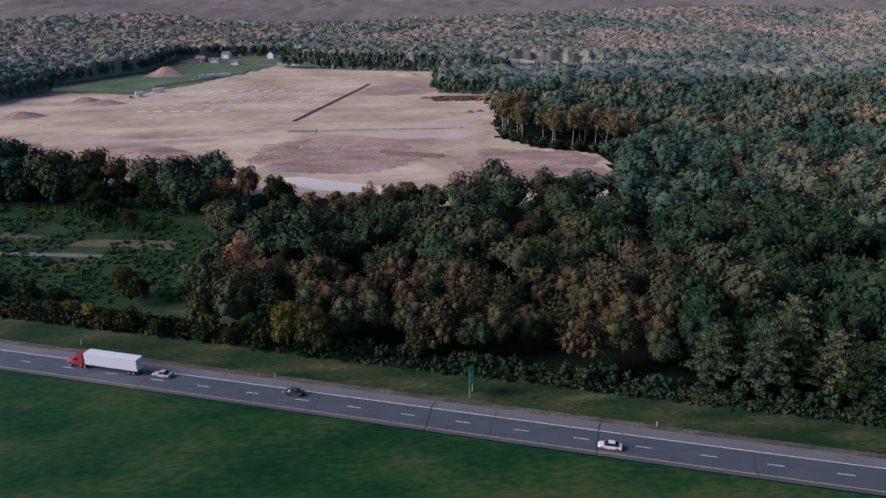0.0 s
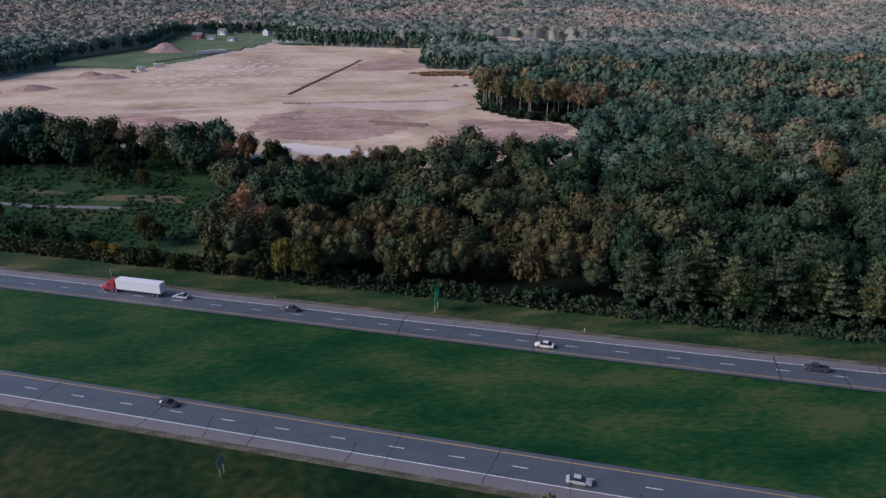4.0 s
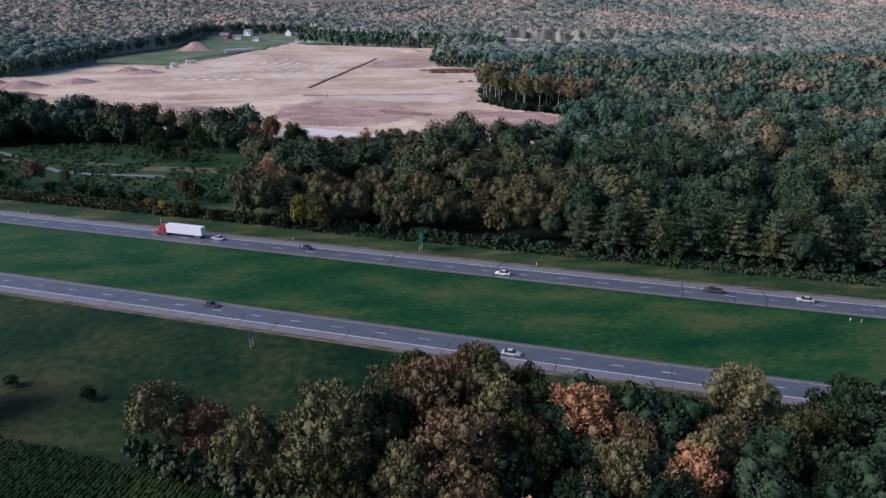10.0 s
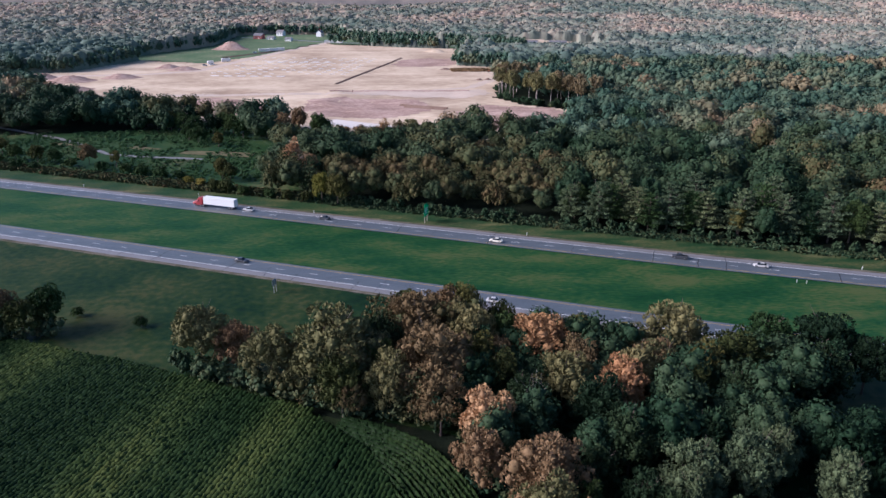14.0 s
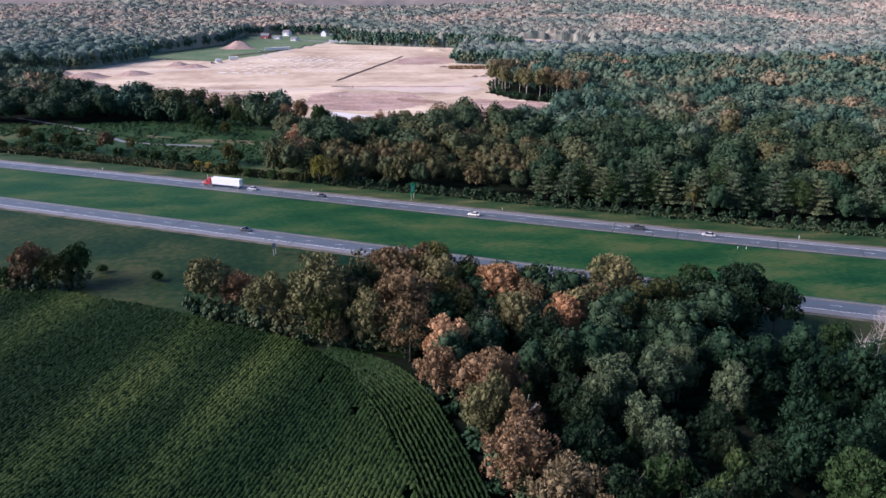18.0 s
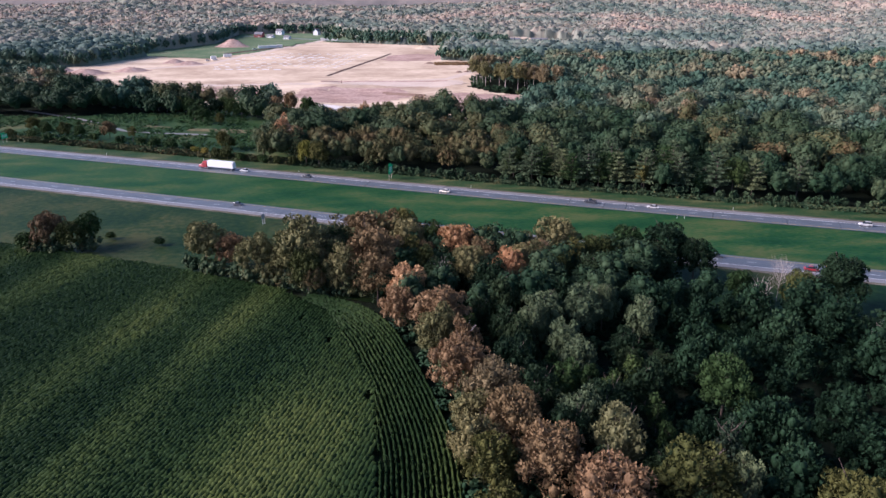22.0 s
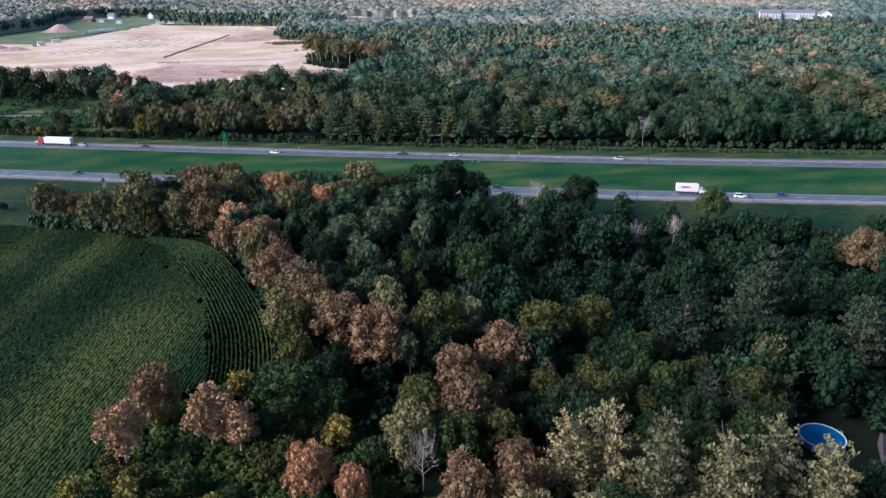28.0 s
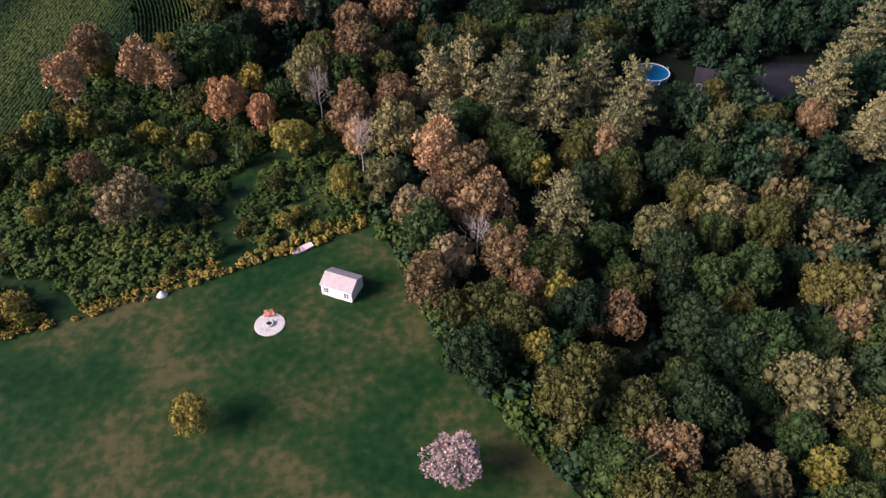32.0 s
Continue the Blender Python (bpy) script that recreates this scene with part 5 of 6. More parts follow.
def car(word, form, x, y, turn, label):
    """Local +x is ahead."""
    key = (word, form)
    m = pose(x, y, 0.065, 0, 0, turn)
    if key in CAR_ROOTS:
        return tagged(copy_thing(CAR_ROOTS[key], m), label)
    root = new("car")
    tall = {"sedan": 0.0, "suv": 0.22, "pickup": 0.25}[form]
    L = {"sedan": 2.35, "suv": 2.3, "pickup": 2.75}[form]
    zb = 0.86 + tall
    bm = loft([(-L, 0.74, 0.4, zb - 0.12, 0.66), (-L + 0.12, 0.88, 0.3, zb, 0.78), (-L * 0.4, 0.91, 0.24, zb + 0.03, 0.84), (L * 0.35, 0.91, 0.24, zb, 0.84), (L * 0.8, 0.88, 0.28, zb - 0.1, 0.78), (L - 0.06, 0.78, 0.34, zb - 0.25, 0.66), (L, 0.7, 0.4, zb - 0.32, 0.6)])
    body = part("body", bm, paint(word), root, word + " painted bodywork")
    r0, r1, r2, r3 = {"sedan": (-1.75, -1.0, 0.35, 1.15), "suv": (-2.2, -1.95, 0.35, 1.05), "pickup": (-0.75, -0.5, 0.55, 1.25)}[form]
    zr = zb + 0.56 + tall * 0.4
    bm = loft([(r0, 0.8, zb - 0.02, zb + 0.02, 0.76), (r1, 0.8, zb - 0.02, zr, 0.58), (r2, 0.8, zb - 0.02, zr, 0.58), (r3, 0.8, zb - 0.06, zb - 0.02, 0.74)])
    part("glazing", bm, M_GLASS, root, "dark tinted window glass")
    bm = bmesh.new()
    box(bm, r1 + 0.02, -0.57, zr - 0.02, r2 - 0.02, 0.57, zr + 0.03, 0.02)
    part("roof", bm, paint(word), root)
    if form == "pickup":
        bm = bmesh.new()
        box(bm, -L + 0.25, -0.68, zb + 0.0, r0 - 0.1, 0.68, zb + 0.06)
        part("bed", bm, M_TYRE, root, "dark open load bed")
    for xx in (-L * 0.6, L * 0.6):
        for yy in (-0.82, 0.82):
            wheel(root, xx, yy, 0.33 + tall * 0.2)
    for yy in (-0.58, 0.58):
        bm = bmesh.new()
        box(bm, L - 0.1, yy - 0.16, zb - 0.36, L + 0.005, yy + 0.16, zb - 0.24, 0.02)
        part("headlight", bm, M_LAMP, body, "clear headlight")
        bm = bmesh.new()
        box(bm, -L - 0.01, yy - 0.12, zb - 0.3, -L + 0.1, yy + 0.12, zb - 0.16, 0.02)
        part("tail_light", bm, M_TAIL, body, "red tail light")
        bm = bmesh.new()
        box(bm, r3 - 0.35, yy * 1.6 - 0.08, zb - 0.02, r3 - 0.2, yy * 1.6 + 0.08, zb + 0.12, 0.02)
        part("mirror", bm, paint(word), body)
    root.matrix_world = m
    CAR_ROOTS[key] = root
    return tagged(root, label, "car", "cars on the highway")


NEAR_TURN, FAR_TURN = ROAD_TURN, ROAD_TURN + 180
for word, form, s, u, lab in (
        ("red", "sedan", 172, -62.0, "red sedan driving on the highway"),
        ("silver", "sedan", 43.4, -62.0, "silver sedan driving on the highway"), ("dark", "sedan", -43.9, -58.4, "dark sedan driving on the highway"), ("dark", "sedan", 143, -58.4, "dark sedan driving on the highway"),
        ("dark", "sedan", 226, -58.4, "dark sedan driving on the highway"), ("white", "suv", 240, -62.0, "white sport utility car driving on the highway"), ("blue", "sedan", 257, -58.4, "dark blue sedan driving on the highway")):
    car(word, form, *su(s, u), NEAR_TURN - (0.7 if s > 100 else 0), lab)
for word, form, s, u, lab in (
        ("silver", "sedan", -72, -9.4, "silver sedan on the far carriageway"),
        ("cream", "sedan", 31, -13.0, "cream sedan on the far carriageway"), ("dark", "pickup", 93.6, -9.4, "dark pickup truck on the far carriageway"), ("silver", "sedan", 119, -9.4, "silver sedan on the far carriageway"),
        ("silver", "suv", 197, -9.4, "silver sport utility car on the far carriageway"), ("dark", "sedan", -38.6, -9.4, "dark sedan on the far carriageway")):
    car(word, form, *su(s, u), FAR_TURN, lab)


def lorry(word, s, u, turn, trailer_len, label, tractor):
    """Cab ahead at +x, load behind."""
    root = new("truck")
    z0 = 1.15
    bm = bmesh.new()
    box(bm, -trailer_len, -1.28, z0, 0, 1.28, 4.1, 0.04)
    tr = part("trailer", bm, paint("white") if tractor else paint("cream"), root, "tall white box trailer")
    bm = bmesh.new()
    for yy in (-0.5, 0.5):
        box(bm, -trailer_len + 0.2, yy - 0.08, 0.85, 1.4, yy + 0.08, 1.14)
    part("chassis", bm, M_TYRE, root, "dark steel chassis rails")
    c0 = 0.7
    if tractor:
        bm = loft([(c0, 1.2, 0.7, 3.7, 1.05), (c0 + 1.3, 1.2, 0.6, 3.75, 1.0), (c0 + 2.3, 1.2, 0.6, 3.0, 0.95), (c0 + 2.7, 1.15, 0.6, 2.05, 0.95), (c0 + 4.3, 1.0, 0.6, 1.75, 0.8), (c0 + 4.7, 0.9, 0.65, 1.55, 0.7)])
    else:
        bm = loft([(c0 - 0.4, 1.1, 0.6, 2.75, 1.0), (c0 + 1.0, 1.15, 0.55, 2.8, 1.0), (c0 + 1.5, 1.15, 0.55, 1.95, 0.98), (c0 + 2.7, 1.0, 0.6, 1.7, 0.85), (c0 + 3.0, 0.95, 0.62, 1.5, 0.8)])
    cab = part("cab", bm, paint(word), root, word + " painted cab")
    wx = c0 + (2.05 if tractor else 1.05)
    bm = loft([(wx, 1.05, 2.1 if tractor else 1.98, 3.0 if tractor else 2.72, 0.95), (wx + 0.55, 1.0, 2.0 if tractor else 1.9, 2.15 if tractor else 2.05, 0.92)])
    part("windscreen", bm, M_GLASS, cab, "dark windscreen glass")
    for yy in (-1.1, 1.1):
        bm = bmesh.new()
        box(bm, wx - 0.75, yy * 1.08 - 0.02, 2.05, wx - 0.05, yy * 1.08 + 0.02, 2.65, 0.01)
        part("side_window", bm, M_GLASS, cab)
        bm = bmesh.new()
        box(bm, wx + 0.1, yy * 1.22 - 0.06, 1.9, wx + 0.25, yy * 1.22 + 0.06, 2.6, 0.02)
        part("mirror", bm, M_TYRE, cab)
    xs = [-trailer_len + 1.2, -trailer_len + 2.5, 0.2, 1.45, c0 + 3.6] if tractor else [-trailer_len + 1.0, -0.9, c0 + 1.9]
    for xx in xs:
        for yy in (-1.05, 1.05):
            wheel(root, xx, yy, 0.5, 0.34)
    if not tractor:
        for sd in (-1, 1):
            bm = bmesh.new()
            box(bm, -trailer_len * 0.8, sd * 1.285 - 0.004, 2.7, -trailer_len * 0.5, sd * 1.285 + 0.004, 3.35)
            part("emblem", bm, plain("violet_emblem", (0.16, 0.08, 0.25)), tr, "plain violet emblem block")
            bm = bmesh.new()
            box(bm, -trailer_len * 0.5, sd * 1.285 - 0.004, 2.7, -trailer_len * 0.38, sd * 1.285 + 0.004, 3.35)
            part("emblem", bm, plain("orange_emblem", (0.5, 0.2, 0.05)), tr, "plain orange emblem block")
    root.matrix_world = pose(*su(s, u), 0.065, 0, 0, turn)
    return tagged(root, label, "truck")


lorry("red", -92, -9.4, FAR_TURN, 14.5, "articulated lorry with red cab and white trailer", True)
lorry("white", 224, -58.4, NEAR_TURN, 8.6, "white box truck driving on the highway", False)

# ---- building site ----
M_DARKSOIL = material("damp_dark_soil", [(0.3, (0.13, 0.085, 0.06)), (0.7, (0.24, 0.17, 0.13))], 0.1, 0.95, 0.5)
M_PAD = plain("pale_concrete", (0.74, 0.71, 0.66), 0.85)
# pale base colour stands in for the bright sky the pond reflects
M_WATER = plain("sky_toned_water", (0.7, 0.61, 0.5), 0.25, spec=0.15)


M_DAMP = material("damp_subsoil", [(0.38, (0.234, 0.158, 0.122)), (0.5, (0.333, 0.234, 0.184)), (0.62, (0.468, 0.347, 0.279))], 0.035, 0.95, 0.4, 10, stretch=(1, 2.0, 1), turn=radians(-12))


def heap(name, x, y, rx, ry, h, mat, label, cat, turn=0.0, seed=1.0, kind=""):
    """A rounded, uneven heap of earth."""
    n, rings = 22, 7
    v, f = [(0, 0, h)], []
    for j in range(1, rings + 1):
        r = j / rings
        for i in range(n):
            a = 2 * math.pi * i / n
            k = 1 + 0.22 * noise.noise(Vector((math.cos(a) * 1.6 + seed, math.sin(a) * 1.6, seed)))
            z = h * (0.5 + 0.5 * math.cos(math.pi * r)) * (1 + 0.25 * noise.noise(Vector((i * 0.7, j * 0.9, seed)))) if j < rings else -0.3
            v.append((rx * r * k * math.cos(a), ry * r * k * math.sin(a), z))
    for i in range(n):
        f.append((0, 1 + i, 1 + (i + 1) % n))
    for j in range(rings - 1):
        for i in range(n):
            a, b4 = 1 + j * n + i, 1 + j * n + (i + 1) % n
            f.append((a, a + n, b4 + n, b4))
    ob = new(name, mesh_of(name, v, f, mat, smooth=True))
    ob.matrix_world = pose(x, y, 0.3, 0, 0, turn)
    return tagged(ob, label, cat, kind=kind)


heap("earth_mound", -227, 655, 24, 15, 9, M_DAMP, "large heap of tan sandy soil on grass", "soil heap", 0, 1.1)
heap("earth_mound", 19, 622, 16, 9, 3.5, M_SAND, "low heap of tan sandy soil", "soil heap", -10, 2.3)
for x, y, rx, ry, h, sd in ((-300, 380, 26, 12, 5, 3.0), (-330, 395, 20, 9, 5, 4.0), (-265, 400, 20, 10, 4, 5.0), (-280, 330, 24, 11, 4, 6.0), (-225, 455, 20, 8, 3.5, 7.1), (-245, 470, 16, 8, 4, 7.9)):
    heap("earth_mound", x, y, rx, ry, h, M_DAMP, "long low heap of tan excavated soil", "soil heap", 12, sd)
for x, y, rx, ry, h, sd in ((25, 458, 7, 4, 1.6, 8.0), (52, 385, 4, 3, 1.4, 9.0), (60, 388, 3.5, 3, 1.4, 9.5)):
    heap("earth_mound", x, y, rx, ry, h, M_DARKSOIL, "small heap of dark soil", "soil heap", 0, sd)


def patch(name, pts, z, mat, label, cat):
    v = [(x, y, z + site_relief(x, y)) for x, y in pts]
    return tagged(new(name, mesh_of(name, v, [tuple(range(len(v)))], mat)), label, cat, kind="structure")


def band(name, path, w, lift, mat, label, cat, relief=site_relief):
    p = np.array(path, float)
    t = np.r_[0, np.cumsum(np.hypot(*np.diff(p, axis=0).T))]
    q = np.arange(0, t[-1], 3.0)
    c = np.column_stack([np.interp(q, t, p[:, 0]), np.interp(q, t, p[:, 1])])
    d = np.gradient(c, axis=0)
    d /= np.hypot(*d.T)[:, None]
    nn = np.column_stack([-d[:, 1], d[:, 0]])
    v = []
    for (x, y), (a, b5) in zip(c, nn):
        ww = w * (1 + 0.3 * lumps(x, y, 11, 2.0))
        for e in (-1, 0, 1):
            xx, yy = x + a * ww * e, y + b5 * ww * e
            v.append((xx, yy, relief(xx, yy) + lift[0 if e else 1]))
    f = [(3 * i + k, 3 * i + k + 1, 3 * i + k + 4, 3 * i + k + 3) for i in range(len(q) - 1) for k in (0, 1)]
    return tagged(new(name, mesh_of(name, v, f, mat)), label, cat, kind="structure")


M_TRACK = material("packed_pale_track", [(0.3, (0.425, 0.342, 0.263)), (0.7, (0.54, 0.45, 0.356))], 0.08, 0.95, 0.2)


def rounded(poly, turns=3):
    p = np.asarray(poly, float)
    for _ in range(turns):
        q = np.roll(p, -1, 0)
        p = np.stack([0.75 * p + 0.25 * q, 0.25 * p + 0.75 * q], 1).reshape(-1, 2)
    q = np.roll(p, -1, 0)
    p = np.stack([p + (q - p) * k / 4 for k in range(4)], 1).reshape(-1, 2)
    return [(x + 9 * lumps(x, y, 13, 1.0) + 3 * lumps(x, y, 4, 2.0), y + 9 * lumps(x, y, 13, 6.0) + 3 * lumps(x, y, 4, 7.0)) for x, y in p]


for i, (poly, m, lb) in enumerate((([(-178, 301), (-124, 277), (-87, 222), (-118, 208), (-165, 222)], M_DAMP, "damp brown subsoil in shallow hollows"),
                   ([(-91, 285), (-26, 288), (13, 265), (-3, 215), (-40, 206), (-75, 216)], M_DAMP, "damp brown subsoil on a graded bank"),
                   ([(23, 238), (57, 261), (101, 236), (92, 170), (54, 160), (25, 180)], M_DAMP, "churned brown subsoil with stones"),
                   ([(-240, 300), (-200, 300), (-190, 262), (-230, 262)], M_DAMP, "damp brown subsoil in shallow hollows"),
                   ([(-82, 319), (-4, 326), (58, 327), (48, 282), (-26, 300)], M_TRACK, "pale dry sand on the graded bank"),
                   ([(-20, 545), (40, 560), (50, 500), (0, 470), (-30, 480)], M_DAMP, "brown subsoil beside the trench"))):
    sheet("soil_patch", rounded(poly), 0.1 + 0.06 + 0.012 * i, m, lb, 2.0, site_relief)


band("trench", [(-72, 360), (-20, 555)], 2.0, (0.16, 0.9), M_DARKSOIL, "long straight trench bank of dark soil", "trench")
band("bank", [(-72, 318), (-54, 322), (-20, 322), (40, 318)], 2.6, (0.12, 0.8), M_DAMP, "low earth bank across the site", "earth bank")
band("bank", [(-15, 255), (5, 246), (20, 240)], 1.6, (0.12, 1.2), M_DARKSOIL, "rutted reddish earth bank", "earth bank")
band("bank", [(-12, 248), (6, 240), (18, 236)], 1.2, (0.12, 1.0), M_DARKSOIL, "rutted reddish earth bank", "earth bank")
band("bank", [(-215, 560), (-180, 610), (-160, 655)], 2.0, (0.12, 1.0), M_DARKSOIL, "dark earth bank along the haul road", "earth bank")
band("haul_road", [(-340, 410), (-260, 420), (-210, 450), (-180, 560), (-140, 690), (-118, 740)], 5.0, (0.12, 0.15), M_TRACK, "pale packed haul road", "track")
band("haul_track", [(-200, 300), (-120, 310), (-40, 305), (40, 340), (70, 400)], 5.0, (0.1, 0.12), M_TRACK, "pale vehicle track across the site", "track")
band("meadow_track", [(-260, 185), (-215, 157), (-193, 140), (-165, 113), (-145, 106), (-110, 100)], 1.6, (0.08, 0.1), M_SHOULDER, "pale farm track through the meadow", "track", lambda x, y: 0.2 + 0.2 * lumps(x, y, 18))
M_STRAW = material("dry_grass", [(0.3, (0.05, 0.065, 0.03)), (0.7, (0.17, 0.14, 0.08))], 0.1, 0.95, 0.5)
for nm, pth, w in (("dry_grass_patch", [(-127, 116), (-107, 112), (-86, 108)], 4.5), ("dry_grass_patch", [(-158, 128), (-140, 120)], 3.5), ("dry_grass_patch", [(-205, 140), (-180, 128)], 2.5)):
    band(nm, pth, w, (0.12, 0.16), M_STRAW, "tan patch of dry grass in the meadow", "dry grass", lambda x, y: 0.2 + 0.2 * lumps(x, y, 18))
band("country_road", [(-330, 850), (-200, 800), (-120, 745), (-22, 716), (60, 690), (130, 672), (300, 640)], 3.4, (0.2, 0.22), M_SHOULDER, "pale country road behind the site", "road", lambda x, y: 0.1)
bm = bmesh.new()
bmesh.ops.triangulate(bm, faces=[bm.faces.new([bm.verts.new((x, y, 0.52)) for x, y in ((-64, 203), (-56, 186), (-44, 177), (-30, 173), (-14, 169), (-9, 174), (-22, 186), (-40, 195), (-54, 204))])])
tagged(part("pond", bm, M_WATER, None), "still pond at the site's edge, coloured pale like reflected sky", "pond", kind="structure")

pads = [(-186 + 12 * i, 414 - i, 1.25) for i in range(6)] + [(-156 + 12 * i, 520 - 0.6 * i, 1.25) for i in range(6)] + [(-192 + 2.5 * j + 11 * i + rng.uniform(-1, 1), 432 + 14 * j - 0.9 * i + rng.uniform(-1, 1), 0.75) for j in range(10) for i in range(12) if rng.uniform() < 0.8]
for x, y, k in pads:
    bm = bmesh.new()
    box(bm, -2.8 * k, -1.2 * k, 0, 2.8 * k, 1.2 * k, 0.35, 0.03)
    ob = part("foundation_pad", bm, M_PAD, None)
    ob.matrix_world = pose(x, y, site_relief(x, y) + 0.05, 0, 0, rng.uniform(-4, 4))
    tagged(ob, "pale concrete foundation pad in a row", "foundation", "foundation pads")

M_SIDING = plain("white_siding", (0.7, 0.69, 0.66), 0.7)
M_DARKWALL = plain("dark_grey_boards", (0.07, 0.065, 0.065), 0.8)
M_PALEWALL = plain("pale_metal_cladding", (0.42, 0.42, 0.4), 0.6)
M_REDWALL = plain("red_barn_boards", (0.3, 0.08, 0.07), 0.8)
M_ROOF = material("grey_shingles", [(0.3, (0.12, 0.12, 0.125)), (0.7, (0.22, 0.21, 0.21))], 0.6, 0.9, 0.3)
M_DARKROOF = material("dark_shingles", [(0.3, (0.018, 0.017, 0.022)), (0.7, (0.036, 0.034, 0.04))], 0.6, 0.9, 0.3)
M_PANE = plain("window_glass", (0.05, 0.06, 0.07), 0.1, spec=0.6)
M_TRIM = plain("white_trim", (0.75, 0.74, 0.72), 0.6)


def house(x, y, turn, w, d, h, rise, wall, roof, label, name="house", windows=3, doors=1, z=0.0, chimney=False):
    """Gable house, ridge along local x, front at -y."""
    root = new(name)
    bm = bmesh.new()
    pr = [(-d / 2, 0), (d / 2, 0), (d / 2, h), (0, h + rise), (-d / 2, h)]
    A = [bm.verts.new((-w / 2, yy, zz)) for yy, zz in pr]
    B = [bm.verts.new((w / 2, yy, zz)) for yy, zz in pr]
    bm.faces.new(A[::-1]), bm.faces.new(B)
    for i in range(5):
        bm.faces.new((A[i], A[(i + 1) % 5], B[(i + 1) % 5], B[i]))
    bmesh.ops.recalc_face_normals(bm, faces=bm.faces)
    wl = part("wall", bm, wall, root)
    o, th = (0.35, 0.16) if w > 7 else (0.16, 0.1)
    k = rise / (d / 2)
    for sd in (-1, 1):
        bm = bmesh.new()
        pts = [(0, h + rise + 0.03), (sd * (d / 2 + o), h - k * o + 0.03), (sd * (d / 2 + o), h - k * o + 0.03 + th), (0, h + rise + 0.03 + th)]
        P = [bm.verts.new((-w / 2 - o, yy, zz)) for yy, zz in pts]
        Q = [bm.verts.new((w / 2 + o, yy, zz)) for yy, zz in pts]
        bm.faces.new(P), bm.faces.new(Q[::-1])
        for i in range(4):
            bm.faces.new((P[i], Q[i], Q[(i + 1) % 4], P[(i + 1) % 4]))
        bmesh.ops.recalc_face_normals(bm, faces=bm.faces)
        part("roof", bm, roof, root)
    spots = [(-w / 2 + w * (i + 0.5) / (windows + doors)) for i in range(windows + doors)]
    mid_i = len(spots) // 2
    for i, sx in enumerate(spots):
        door = doors and i == mid_i
        for sd in (-1, 1):
            if door and sd == 1:
                continue
            bm = bmesh.new()
            z0, z1, hw = (0.05, min(2.1, h * 0.88), 0.5) if door else (h * 0.36, h * 0.8, min(0.55, w / 20 + 0.12))
            box(bm, sx - hw - 0.08, sd * d / 2 - 0.05, z0 - 0.08, sx + hw + 0.08, sd * d / 2 + 0.05, z1 + 0.08, 0.015)
            fr = part("door" if door else "window", bm, M_TRIM, root, "white panelled door" if door else "white framed window")
            if not door:
                bm = bmesh.new()
                box(bm, sx - hw, sd * (d / 2 + 0.055) - 0.012, z0, sx + hw, sd * (d / 2 + 0.055) + 0.012, z1)
                part("pane", bm, M_PANE, fr)
                if w < 7:
                    bm = box(bmesh.new(), sx - 0.035, sd * (d / 2 + 0.07) - 0.012, z0, sx + 0.035, sd * (d / 2 + 0.07) + 0.012, z1)
                    box(bm, sx - hw, sd * (d / 2 + 0.07) - 0.01, (z0 + z1) / 2 - 0.03, sx + hw, sd * (d / 2 + 0.07) + 0.01, (z0 + z1) / 2 + 0.03)
                    part("glazing_bar", bm, M_TRIM, fr)
    if chimney:
        bm = bmesh.new()
        box(bm, w * 0.2, 0.2, h + rise * 0.5, w * 0.2 + 0.7, 0.9, h + rise + 0.9, 0.03)
        part("chimney", bm, M_REDWALL, root)
    root.matrix_world = pose(x, y, z, 0, 0, turn)
    return tagged(root, label, "shed" if "shed" in name else "house")


house(-223, 801, -20, 13, 9, 4.6, 3.0, M_REDWALL, M_ROOF, "red wooden barn behind the building site", "barn", 3, 1)
house(-204, 790, -20, 10, 7, 3.0, 2.0, M_SIDING, M_ROOF, "low farm outbuilding with plain grey shingle roof", "house", 3, 1)
house(-201, 850, -25, 11, 8, 5.4, 3.0, M_SIDING, M_ROOF, "white two-storey wooden farmhouse with dark windows", "house", 4, 1, chimney=True)
house(-176, 766, -20, 9, 7, 3.2, 2.0, M_SIDING, M_ROOF, "small white house beside the road", "house", 3, 1)
house(-142, 833, 70, 9, 8, 6.2, 3.4, M_SIDING, M_ROOF, "tall white farmhouse beside the road", "house", 3, 1, chimney=True)
house(143, 702, -8, 20, 9, 4.2, 1.6, M_SIDING, M_ROOF, "long low white building by a bare bank", "building", 6, 1, 1.0)
house(178, 697, -8, 22, 9, 4.2, 1.6, M_SIDING, M_ROOF, "long low white building by a bare bank", "building", 6, 1, 1.0)
house(682, 515, -30, 26, 18, 8, 4, M_PALEWALL, M_ROOF, "large white building above the forest", "building", 6, 1, 8)
house(714, 503, -30, 40, 20, 9, 3, M_PALEWALL, M_ROOF, "long white grey-roofed building above the forest", "building", 10, 1, 8)
house(734, 475, 60, 24, 14, 8, 5, M_SIDING, M_ROOF, "white gabled building above the forest", "building", 5, 1, 8)
house(430, 485, -20, 12, 8, 12, 3, M_SIDING, M_ROOF, "white house half hidden in the forest", "house", 3, 1)
sheet("cut_bank", [(124, 706), (204, 702), (204, 716), (124, 724)], 1.0, M_SAND, "bare tan bank behind the low buildings", 4.0, lambda x, y: max(0.0, (y - 708) * 0.45))


